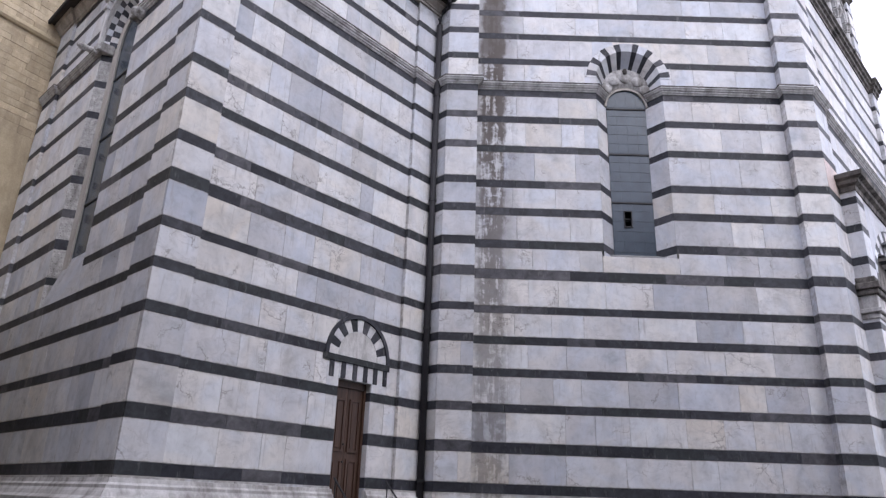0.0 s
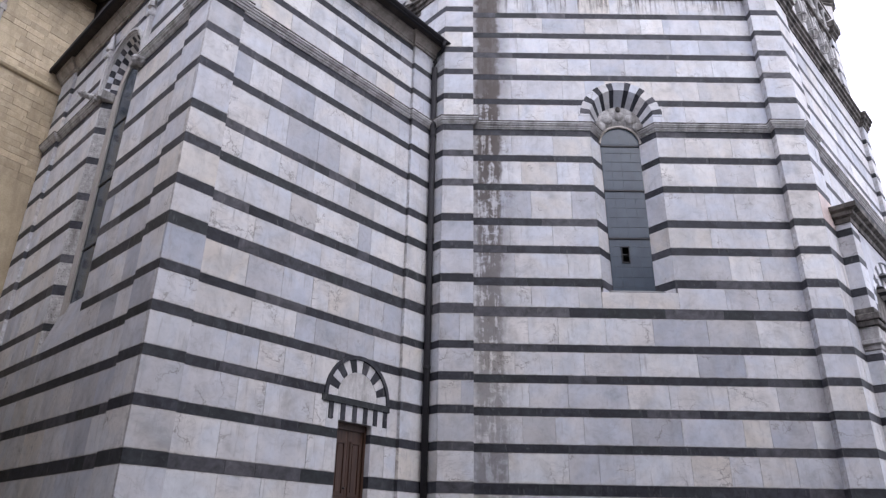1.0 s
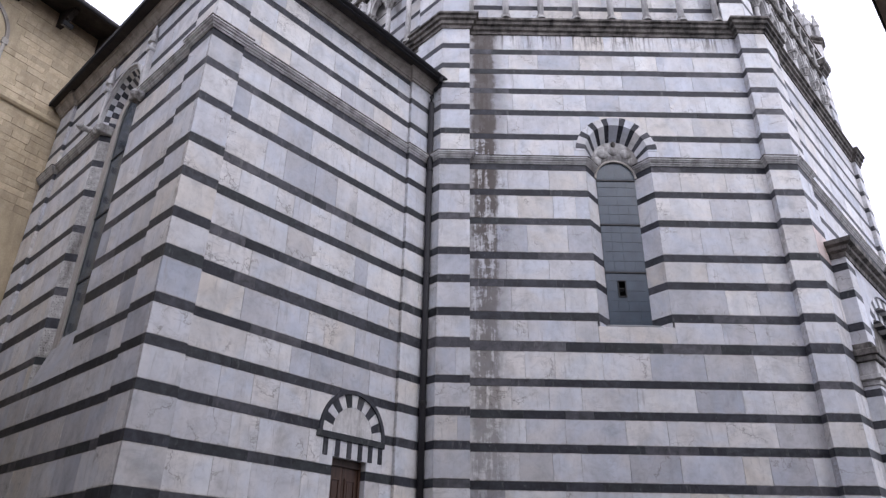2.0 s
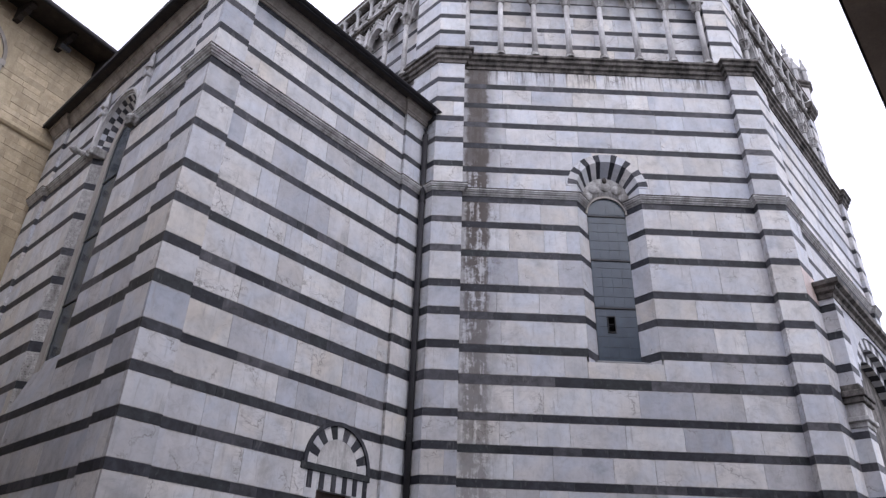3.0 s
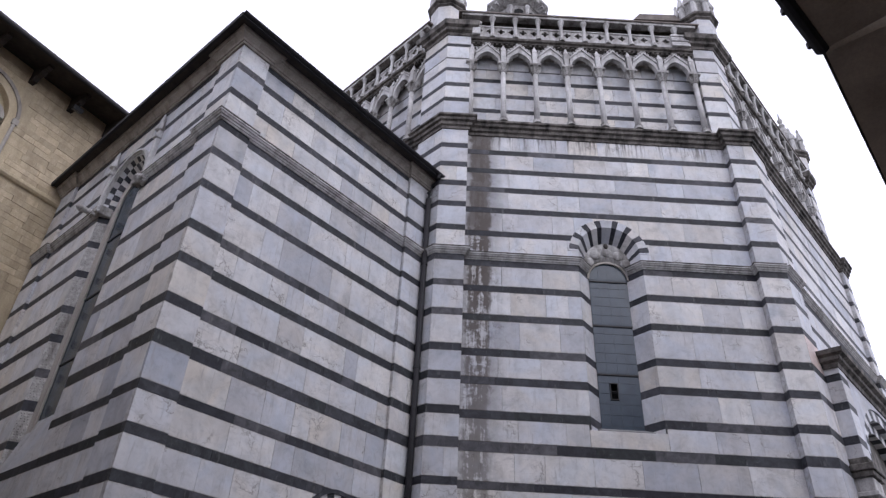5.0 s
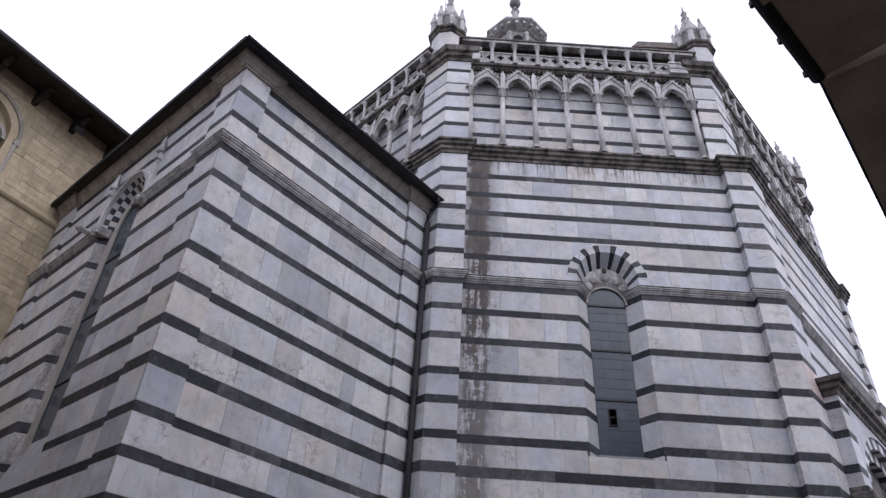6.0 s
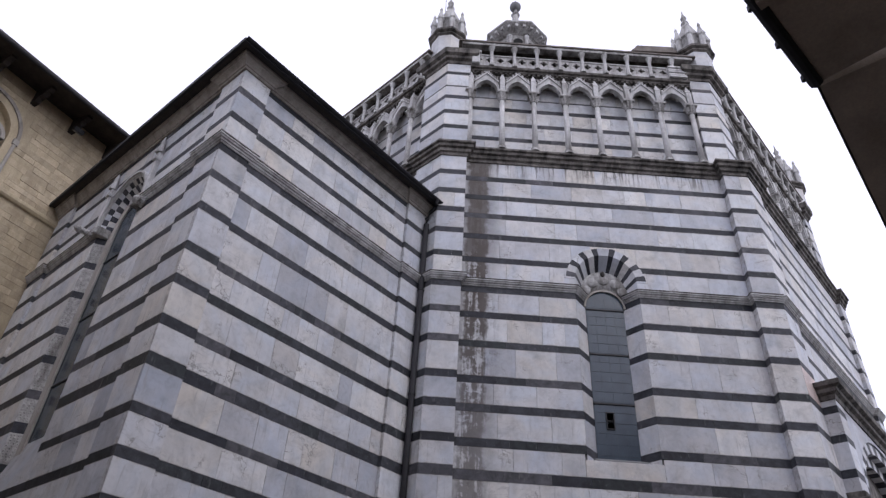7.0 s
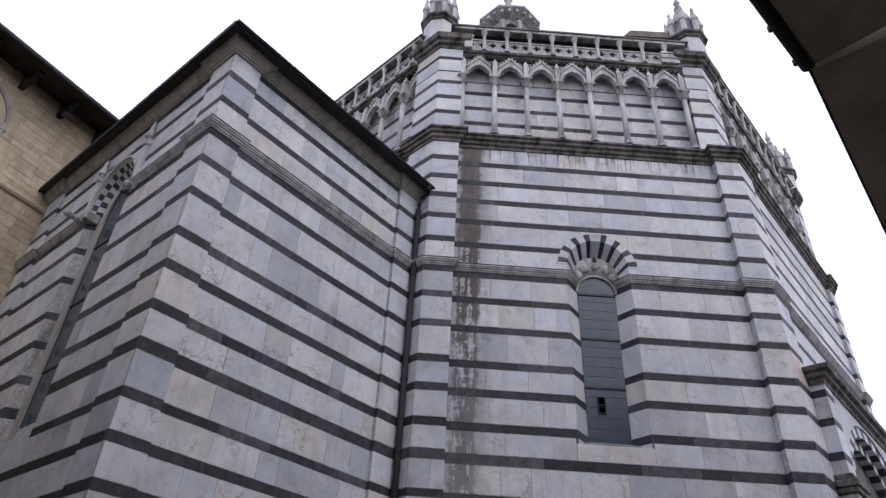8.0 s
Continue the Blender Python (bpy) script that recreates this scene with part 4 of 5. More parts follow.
for i in range(8):
    a = math.pi * (2 * i + 1) / 8
    # black panel on the drum, painted in as a shaded arch
    bm = bmesh.new()
    prism(bm, [(-0.25, 31.5), (0.25, 31.5), *arch_pts(0, 32.4, 0.25, 0, math.pi, 8)], 1.04, 1.07)
    part("opening", bm, BLACK, lantern, m=Matrix.Rotation(a - math.pi / 2, 4, "Z"))
    bm = bmesh.new()
    turned(bm, [(0.09, 31.4), (0.08, 32.5), (0.14, 32.7), (0.14, 32.8)], 8, 1.17 * math.cos(math.pi * i / 4), 1.17 * math.sin(math.pi * i / 4))
    part("corner_column", bm, TRIM, lantern)
bm = bmesh.new()
turned(bm, [(0.3, 35.1), (0.34, 35.25), (0.2, 35.4), (0.17, 36.1), (0.26, 36.2), (0.1, 36.35), (0.08, 36.7)], 10)
part("finial", bm, CARVED, lantern)
bm = bmesh.new()
bmesh.ops.create_uvsphere(bm, u_segments=16, v_segments=10, radius=0.33)
part("ball", bm, LEAD, lantern, m=Matrix.Translation((0, 0, 37.0)), smooth=True)
bm = bmesh.new()
turned(bm, [(0.02, 37.3), (0.012, 38.0)], 6)
part("rod", bm, IRON, lantern)

# ---- chapel ----
CH_Y = 0.07
# the string course runs a little lower here
CHAPEL_PROFILE = [(o, z - 0.035) for o, z in LOW_PROFILE]
CHAPEL_CAP = [(o, z - 0.035) for o, z in CAP_PROFILE]
LONG_PILS = [(0.0, 0.65), (5.07, CH_L)]
SHORT_PILS = [(0.0, 0.89), (CH_S - 0.80, CH_S)]
CH_CS = courses(LOW[:-1] + [10.535], 0.0, CORN0 - 0.03, thick=LOW_H) + courses(CHAPEL_HIGH, CORN1 - 0.04, 12.60)
DOOR0, DOOR1, DOOR_TOP = 3.78, 4.63, 3.66
DC, D_SPRING = 4.22, 4.03


# the doorway is drawn at a round scale and fitted to the wall by this
DOOR_SX, DOOR_DX, DOOR_SZ, DOOR_DZ = 0.942, 0.071, 0.9765, 0.0376
DOOR_FIT = Matrix(((DOOR_SX, 0, 0, DOOR_DX), (0, 1, 0, 0), (0, 0, DOOR_SZ, DOOR_DZ), (0, 0, 0, 1)))


def along(x):
    return x * DOOR_SX + DOOR_DX


def height(z):
    return z * DOOR_SZ + DOOR_DZ


def door_hole(z0, z1):
    if z1 < height(DOOR_TOP):
        return (along(DOOR0), along(DOOR1))
    if z0 < height(DOOR_TOP):
        return (along(3.50), along(5.02))
    return None


W1_C, W1_HW, W1_FOOT, W1_SPRING = CH_S - 3.93, 0.90, 4.79, 10.72


VS = 1.13


def tall(pts):
    """Stretch an arch of the chapel window upwards."""
    return [(x, W1_SPRING + (z - W1_SPRING) * VS) for x, z in pts]


def chapel_window_hole(z0, z1):
    zm = (z0 + z1) / 2
    if zm < W1_FOOT:
        return None
    if zm < CORN1:
        return (W1_C - W1_HW, W1_C + W1_HW)
    if zm < 11.95:
        return (W1_C - 1.02, W1_C + 1.02)
    return None


LONG = backing("wall_chapel_long", CHAPEL_LONG, CH_L, CH_Y, 12.7, LONG_PILS, (along((DOOR0 + DOOR1) / 2), (DOOR1 - DOOR0) / 2 * DOOR_SX, 0.0, height(DOOR_TOP)),
               "chapel wall of white marble banded with dark green courses", 0.6, True, (0.045, 0.0))
SHORT = backing("wall_chapel_short", CHAPEL_SHORT, CH_S, CH_Y, 12.7, SHORT_PILS, (W1_C, W1_HW, W1_FOOT, W1_SPRING + 0.1),
                "chapel wall of white marble banded with dark green courses", 0.6, False, (0.0, 0.12))

# doorway: panelled leaves in a recess, a fan of wedge stones over a row of small bars
door = new("door_1")
door.matrix_basis = CHAPEL_LONG @ DOOR_FIT
tagged(door, "tall narrow red-brown wooden door, shut, in a marble doorway", "door", kind="structure")
for i, (a, b) in enumerate(((DOOR0 + 0.06, (DOOR0 + DOOR1) / 2 - 0.004), ((DOOR0 + DOOR1) / 2 + 0.004, DOOR1 - 0.06))):
    bm = bmesh.new()
    box(bm, a, b, CH_Y + 0.17, CH_Y + 0.22, 0.1, DOOR_TOP - 0.12)
    leaf = part("door_leaf", bm, WOOD, door)
    for z0, z1 in ((0.3, 1.1), (1.22, 2.3), (2.42, 3.35)):
        bm = bmesh.new()
        ring(bm, [(a + 0.05, z0), (b - 0.05, z0), (b - 0.05, z1), (a + 0.05, z1)],
             [(a + 0.09, z0 + 0.04), (b - 0.09, z0 + 0.04), (b - 0.09, z1 - 0.04), (a + 0.09, z1 - 0.04)], CH_Y + 0.145, CH_Y + 0.17)
        box(bm, a + 0.12, b - 0.12, CH_Y + 0.155, CH_Y + 0.17, z0 + 0.07, z1 - 0.07)
        part("panel", bm, WOOD, leaf)
bm = bmesh.new()
box(bm, DOOR0, DOOR0 + 0.06, CH_Y + 0.13, CH_Y + 0.24, 0, DOOR_TOP)
box(bm, DOOR1 - 0.06, DOOR1, CH_Y + 0.13, CH_Y + 0.36, 0, DOOR_TOP)
box(bm, DOOR0 + 0.06, DOOR1 - 0.06, CH_Y + 0.13, CH_Y + 0.36, DOOR_TOP - 0.12, DOOR_TOP)
part("door_frame", bm, WOOD, door)
for zz in (1.55, 1.85):
    bm = bmesh.new()
    turned(bm, [(0.005, -0.02), (0.02, -0.012), (0.02, 0.012), (0.005, 0.02)], 8)
    part("knob", bm, IRON, door, m=Matrix.Translation(((DOOR0 + DOOR1) / 2 - 0.05, CH_Y + 0.14, zz + 0.7)))
rng = random.Random(5)
for z0, z1, kind in CH_CS:
    for x0, x1 in ((DOOR0 - 0.004, DOOR0 + 0.012), (DOOR1 - 0.012, DOOR1 + 0.004)):
        za, zb = (z0 - DOOR_DZ) / DOOR_SZ, (z1 - DOOR_DZ) / DOOR_SZ
        if za < DOOR_TOP:
            bm = bmesh.new()
            box(bm, x0, x1, CH_Y + 0.004, CH_Y + 0.13, za + 0.002, min(zb, DOOR_TOP) - 0.002)
            part("reveal_stone", bm, DARK if kind == "d" else WHITE, door)
bm = bmesh.new()
box(bm, 3.503, DOOR0 - 0.003, CH_Y, CH_Y + 0.05, 3.509, 4.048)
part("lintel_stone", bm, WHITE, door)
bm = bmesh.new()
box(bm, DOOR1 + 0.003, 5.017, CH_Y, CH_Y + 0.05, 3.509, 4.048)
part("lintel_stone", bm, WHITE, door)
bm = bmesh.new()
box(bm, DOOR0, DOOR1, CH_Y, CH_Y + 0.3, DOOR_TOP, 4.048)
part("lintel_stone", bm, WHITE, door)
for x in (3.60, 3.885, 4.17, 4.44, 4.70, 4.96):
    bm = bmesh.new()
    box(bm, x - 0.055, x + 0.055, CH_Y - 0.014, CH_Y + 0.03, 3.665, 3.955, 0.004)
    part("dark_bar", bm, DARK, door)
bm = bmesh.new()
box(bm, 3.37, 5.06, CH_Y - 0.028, CH_Y + 0.03, 3.95, 4.07, 0.006)
part("impost_band", bm, DARK, door)
bm = bmesh.new()
prism(bm, arch_pts(DC, 4.07, 0.50, 0, math.pi, 20), CH_Y - 0.008, CH_Y + 0.03)
part("tympanum", bm, TRIM, door)
NW = 13
for i in range(NW):
    a, b = math.pi * i / NW + 0.006, math.pi * (i + 1) / NW - 0.006
    bm = bmesh.new()
    ring(bm, arch_pts(DC, 4.07, 0.74, a, b, 3), arch_pts(DC, 4.07, 0.505, a, b, 3), CH_Y - 0.012, CH_Y + 0.03, closed=False)
    part("voussoir", bm, DARK if i % 2 else WHITE, door)
bm = bmesh.new()
ring(bm, arch_pts(DC, 4.07, 0.815, 0, math.pi, 28), arch_pts(DC, 4.07, 0.742, 0, math.pi, 28), CH_Y - 0.04, CH_Y + 0.03, closed=False)
part("hood_mould", bm, DARK, door)

# window in the short wall
wb = new("window_2")
wb.matrix_basis = CHAPEL_SHORT
tagged(wb, "tall round-headed chapel window with carved jambs and striped arch", "window", kind="structure")
rng = random.Random(9)


def scroll_strip(bm, x0, x1, y0, y1, z0, z1, rng):
    """Shallow leaf scrolls carved over a jamb, as rows of small knobs."""
    z = z0 + 0.035
    i = 0
    while z < z1 - 0.03:
        for u in (0.18, 0.5, 0.82):
            uu = u + 0.10 * math.sin(i * 0.9 + u * 3)
            cx, cy = x0 + (x1 - x0) * uu, y0 + (y1 - y0) * uu
            r = 0.017 + 0.010 * math.sin(i * 1.7 + u * 5) ** 2
            vs = [bm.verts.new((cx + dx * r, cy + dy * r, z + dz * r * 1.2)) for dx, dy, dz in ((-1, 0, 0), (1, 0, 0), (0, -1, 0), (0, 1, 0), (0, 0, -1), (0, 0, 1))]
            for q in ((0, 2, 5), (2, 1, 5), (1, 3, 5), (3, 0, 5), (2, 0, 4), (1, 2, 4), (3, 1, 4), (0, 3, 4)):
                bm.faces.new([vs[j] for j in q])
        z += 0.05
        i += 1


for z0, z1, kind in CH_CS:
    a, b = max(z0, W1_FOOT), min(z1, W1_SPRING)
    if b - a < 0.03:
        continue
    for sgn in (-1, 1):
        xo, xi = W1_C + sgn * W1_HW, W1_C + sgn * (W1_HW - 0.11)
        bm = bmesh.new()
        pts = [(xo, CH_Y), (xi, CH_Y + 0.20), (xo, CH_Y + 0.20)]
        lo = [bm.verts.new((x, y, a + 0.002)) for x, y in pts]
        hi = [bm.verts.new((x, y, b - 0.002)) for x, y in pts]
        bm.faces.new(lo)
        bm.faces.new(hi)
        for i in range(3):
            bm.faces.new((lo[i], lo[(i + 1) % 3], hi[(i + 1) % 3], hi[i]))
        if kind == "w":
            scroll_strip(bm, xo, xi, CH_Y, CH_Y + 0.20, a, b, rng)
        part("jamb_stone", bm, DARK if kind == "d" else CARVED, wb)
for sgn in (-1, 1):
    bm = bmesh.new()
    x0, x1 = sorted((W1_C + sgn * W1_HW, W1_C + sgn * (W1_HW - 0.37)))
    box(bm, x0, x1, CH_Y + 0.202, CH_Y + 0.25, W1_FOOT, W1_SPRING, 0.006)
    part("inner_jamb", bm, JAMB, wb)
bm = bmesh.new()
prism(bm, [(CH_Y + 0.004, W1_FOOT - 0.02), (CH_Y + 0.28, W1_FOOT - 0.02), (CH_Y + 0.28, W1_FOOT + 1.1), (CH_Y + 0.004, W1_FOOT + 0.01)], W1_C - W1_HW, W1_C + W1_HW)
bmesh.ops.transform(bm, matrix=Matrix(((0, 1, 0, 0), (1, 0, 0, 0), (0, 0, 1, 0), (0, 0, 0, 1))), verts=bm.verts)
part("window_sill", bm, WHITE, wb)
NS = 21
for i in range(NS):
    a, b = math.pi * i / NS + 0.004, math.pi * (i + 1) / NS - 0.004
    part("voussoir", splay(W1_C, W1_SPRING, W1_HW, CH_Y - 0.01, W1_HW - 0.07, CH_Y + 0.085, a, b, 3, VS), DARK if i % 2 else WHITE, wb)
    part("voussoir", splay(W1_C, W1_SPRING, W1_HW - 0.085, CH_Y + 0.088, W1_HW - 0.17, CH_Y + 0.21, a, b, 3, VS), WHITE if i % 2 else DARK, wb)
bm = bmesh.new()
ring(bm, tall(arch_pts(W1_C, W1_SPRING, W1_HW + 0.0, 0, math.pi, 24)), tall(arch_pts(W1_C, W1_SPRING, W1_HW - 0.37, 0, math.pi, 24)), CH_Y + 0.212, CH_Y + 0.25, closed=False)
part("inner_arch", bm, JAMB, wb)
for r0, r1, y0 in ((1.02, 0.97, -0.09), (0.97, 0.935, -0.05), (0.935, 0.901, -0.02)):
    bm = bmesh.new()
    ring(bm, tall(arch_pts(W1_C, W1_SPRING, r0, 0, math.pi, 28)), tall(arch_pts(W1_C, W1_SPRING, r1, 0, math.pi, 28)), CH_Y + y0, CH_Y + 0.06, closed=False)
    part("archivolt", bm, TRIM, wb)
bm = bmesh.new()
k = 24
outer = []
for i in range(k + 1):
    a = math.pi * i / k
    ca, sa = math.cos(a), math.sin(a)
    t = min(1.016 / abs(ca) if abs(ca) > 1e-6 else 99, (12.0 - W1_SPRING) / VS / sa if sa > 1e-6 else 99)
    outer.append((W1_C + t * ca, W1_SPRING + t * sa * VS))
ring(bm, outer, tall(arch_pts(W1_C, W1_SPRING, 0.92, 0, math.pi, k)), CH_Y, CH_Y + 0.045, closed=False)
part("arch_surround", bm, WHITE, wb)
gy = CH_Y + 0.255
ghw = W1_HW - 0.36
for a, b in ((W1_FOOT + 0.75, 6.9), (6.9, 8.35), (8.35, 9.8), (9.8, None)):
    bm = bmesh.new()
    if b is None:
        prism(bm, [(W1_C + ghw, a), *tall(arch_pts(W1_C, W1_SPRING, ghw, 0, math.pi, 16)), (W1_C - ghw, a)], gy, gy + 0.01)
    else:
        box(bm, W1_C - ghw, W1_C + ghw, gy, gy + 0.01, a, b)
    part("pane", bm, PANE, wb)
    bm = bmesh.new()
    box(bm, W1_C - ghw, W1_C + ghw, gy - 0.02, gy - 0.002, a - 0.016, a + 0.016)
    part("glazing_bar", bm, IRON, wb)
# black sheet in place of the unlit chapel behind the glass
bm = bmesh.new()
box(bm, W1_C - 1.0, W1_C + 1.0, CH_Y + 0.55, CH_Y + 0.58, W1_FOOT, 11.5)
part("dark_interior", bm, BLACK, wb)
for sgn in (-1, 1):
    bx = W1_C + (1.06 if sgn > 0 else -0.99)
    cx0, cz0 = (W1_C + 1.12, CORN0 - 0.06) if sgn > 0 else (W1_C - 1.32, CORN1 + 0.06)
    # impost: leafy capital block and a weathered projecting corbel
    bm = bmesh.new()
    x0, x1 = sorted((W1_C + sgn * 0.74, W1_C + sgn * 1.06))
    box(bm, x0, x1, CH_Y - 0.10, CH_Y + 0.20, W1_SPRING - 0.2, W1_SPRING + 0.03, 0.02)
    for i in range(14):
        cx, cz = rng.uniform(x0, x1), rng.uniform(W1_SPRING - 0.17, W1_SPRING)
        turned(bm, [(0.01, cz - 0.05), (0.05, cz - 0.02), (0.05, cz + 0.02), (0.01, cz + 0.05)], 6, cx, CH_Y - 0.10)
    part("impost_capital", bm, CARVED, wb)
    bm = bmesh.new()
    for i, (r, o) in enumerate(((0.10, 0.05), (0.085, 0.12), (0.07, 0.19), (0.075, 0.25), (0.09, 0.31), (0.05, 0.37)) if sgn < 0 else ((0.12, 0.04), (0.10, 0.10), (0.11, 0.15), (0.06, 0.20))):
        turned(bm, [(0.02, -r), (r * 0.8, -r * 0.5), (r, 0), (r * 0.75, r * 0.6), (0.02, r)], 8, 0, -o)
    bmesh.ops.transform(bm, matrix=Matrix.Translation((cx0, CH_Y, cz0)), verts=bm.verts)
    part("corbel", bm, CARVED, wb, "worn carved stone corbel")
    bm = bmesh.new()
    box(bm, bx - 0.05, bx + 0.05, CH_Y - 0.10, CH_Y + 0.02, W1_SPRING + 0.02, 11.95, 0.012)
    turned(bm, [(0.10, 11.7), (0.12, 11.74), (0.09, 11.80)], 4, bx, CH_Y - 0.07, math.pi / 4)
    turned(bm, [(0.10, 11.93), (0.11, 11.98), (0.05, 12.16), (0.06, 12.22), (0.015, 12.42)], 6, bx, CH_Y - 0.07)
    part("slender_pinnacle", bm, TRIM, wb)

# chapel string course, plinth, frieze
cpath = chain([(CHAPEL_SHORT, step_path(CH_S, CH_Y, SHORT_PILS)), (CHAPEL_LONG, step_path(CH_L, CH_Y, LONG_PILS))])
linv = CHAPEL_LONG.inverted()
sp = step_path(CH_S, CH_Y, SHORT_PILS)
corner_left = [p for p in sp if p[0] < W1_C] + [(W1_C - 1.05, CH_Y)]
corner_right = [(W1_C + 1.05, CH_Y)] + [p for p in sp if p[0] > W1_C]
bm = bmesh.new()
sweep(bm, corner_left, CHAPEL_PROFILE)
course = part("string_course", bm, TRIM, SHORT, "moulded marble string course")
bm = bmesh.new()
sweep(bm, corner_left, CHAPEL_CAP)
part("fillet", bm, GRIME_AND_SHADE, course, "dark top fillet")
bm = bmesh.new()
pth = chain([(CHAPEL_SHORT, corner_right), (CHAPEL_LONG, step_path(CH_L, CH_Y, LONG_PILS))])
sweep(bm, [tuple((linv @ Vector((x, y, 0))).xy) for x, y in pth], CHAPEL_PROFILE)
course = part("string_course", bm, TRIM, LONG, "moulded marble string course")
bm = bmesh.new()
sweep(bm, [tuple((linv @ Vector((x, y, 0))).xy) for x, y in pth], CHAPEL_CAP)
part("fillet", bm, GRIME_AND_SHADE, course, "dark top fillet")
for pts in (chain([(CHAPEL_SHORT, sp), (CHAPEL_LONG, [p for p in step_path(CH_L, CH_Y, LONG_PILS) if p[0] < along(DOOR0)] + [(along(DOOR0) + 0.02, CH_Y)])]),
            chain([(CHAPEL_LONG, [(along(DOOR1) - 0.02, CH_Y)] + [p for p in step_path(CH_L, CH_Y, LONG_PILS) if p[0] > along(DOOR1)])])):
    bm = bmesh.new()
    sweep(bm, [tuple((linv @ Vector((x, y, 0))).xy) for x, y in pts], BASE_PROFILE)
    part("plinth_moulding", bm, TRIM, LONG, "white marble plinth moulding")
FRIEZE_PROFILE = [(-0.05, 12.59), (0.04, 12.59), (0.05, 12.635), (0.075, 12.64), (0.09, 12.675), (0.13, 12.715), (0.165, 12.745), (0.175, 12.775), (0.215, 12.79), (0.225, 12.835), (-0.05, 12.84)]
bm = bmesh.new()
sweep(bm, [tuple((linv @ Vector((x, y, 0))).xy) for x, y in cpath], FRIEZE_PROFILE)
part("frieze", bm, FRIEZE, LONG, "brown stone frieze under the eaves")

# a dark course right under the frieze, between the pilasters
for wall, a, b, seed in ((LONG, LONG_PILS[0][1], LONG_PILS[1][0], 61), (SHORT, SHORT_PILS[0][1], SHORT_PILS[1][0], 62)):
    lay(wall, a, b, 12.475, 12.60, CH_Y - 0.012, "d", random.Random(seed), (0.4, 0.9))

# chapel roof: a low hip over dark eaves boards, tiled
roof = new("chapel_roof")
roof.matrix_basis = CHAPEL_LONG
tagged(roof, "low hipped roof of dark clay tiles with overhanging eaves", "roof")
OV = 0.39
x0, x1, y0, y1 = -OV, CH_L, -OV, CH_S + 0.15
sk = (y1 - y0) * math.tan(radians(SKEW))
bm = bmesh.new()
ez = 12.84
rise = 0.32
lowv = [bm.verts.new(v) for v in ((x0, y0, ez), (x1, y0, ez), (x1, y1, ez), (x0 + sk, y1, ez))]
upv = [bm.verts.new(v) for v in ((x0, y0, ez + 0.05), (x1, y0, ez + 0.05), (x1, y1, ez + 0.05), (x0 + sk, y1, ez + 0.05))]
ra = bm.verts.new((x0 + 3.4, y0 + 3.4, ez + 0.05 + 3.4 * rise))
rb = bm.verts.new((x1, y0 + 3.4, ez + 0.05 + 3.4 * rise))
for i in range(4):
    bm.faces.new((lowv[i], lowv[(i + 1) % 4], upv[(i + 1) % 4], upv[i]))
bm.faces.new(lowv[::-1])
bm.faces.new((upv[0], upv[1], rb, ra))
bm.faces.new((upv[3], upv[0], ra))
bm.faces.new((upv[2], upv[3], ra, rb))
bm.faces.new((upv[1], upv[2], rb))
part("eave_board", bm, TIMBER, roof)
for pts in ([(x0, y0), (x1, y0)], [(x0 + sk, y1), (x0, y0)]):
    bm = bmesh.new()
    sweep(bm, pts, [(-0.06, ez - 0.03), (0.004, ez - 0.035), (0.012, ez + 0.055), (-0.06, ez + 0.055)])
    part("fascia", bm, PIPE, roof)


def tile_mesh():
    bm = bmesh.new()
    k = 6
    rows = []
    for y, r in ((0.0, 0.055), (0.45, 0.05)):
        rows.append([bm.verts.new((r * math.cos(math.pi * i / k), y, r * math.sin(math.pi * i / k) * 0.8)) for i in range(k + 1)])
        rows.append([bm.verts.new(((r - 0.014) * math.cos(math.pi * i / k), y, (r - 0.014) * math.sin(math.pi * i / k) * 0.8)) for i in range(k + 1)])
    o0, i0, o1, i1 = rows
    for i in range(k):
        bm.faces.new((o0[i], o0[i + 1], o1[i + 1], o1[i]))
        bm.faces.new((i0[i + 1], i0[i], i1[i], i1[i + 1]))
        bm.faces.new((o0[i + 1], o0[i], i0[i], i0[i + 1]))
    me = mesh_of("roof_tile", bm)
    me.materials.append(TILE)
    return me


TILE_ME = tile_mesh()
rng = random.Random(31)
sl = math.atan(rise)
n = int((x1 - x0) / 0.2)
for i in range(n):
    link("roof_tile", TILE_ME, None, roof, Matrix.Translation((x0 + 0.1 + i * 0.2, y0 + 0.0 + rng.uniform(-0.02, 0.015), ez + 0.034)) @ Matrix.Rotation(sl + rng.uniform(-0.02, 0.02), 4, "X"))
n = int((y1 - y0) / 0.2)
for i in range(n):
    link("roof_tile", TILE_ME, None, roof, Matrix.Translation((x0 + 0.03 + sk * (i * 0.2) / (y1 - y0) + rng.uniform(-0.02, 0.015), y0 + 0.1 + i * 0.2, ez + 0.034)) @ Matrix.Rotation(-math.pi / 2, 4, "Z") @ Matrix.Rotation(sl, 4, "X"))
# gutter along the long eave and the rain pipe in the angle
bm = bmesh.new()
k = 8
prof = [(0.075 * math.cos(math.pi + math.pi * i / k), 0.06 * math.sin(math.pi + math.pi * i / k)) for i in range(k + 1)]
prof2 = [(0.065 * math.cos(math.pi + math.pi * i / k), 0.05 * math.sin(math.pi + math.pi * i / k)) for i in range(k + 1)][::-1]
va = [bm.verts.new((x0, y0 - 0.01 + a, ez + 0.05 + b)) for a, b in prof + prof2]
vb = [bm.verts.new((x1 - 0.08, y0 - 0.01 + a, ez + 0.05 + b)) for a, b in prof + prof2]
for i in range(len(va)):
    j = (i + 1) % len(va)
    bm.faces.new((va[i], va[j], vb[j], vb[i]))
bm.faces.new(va)
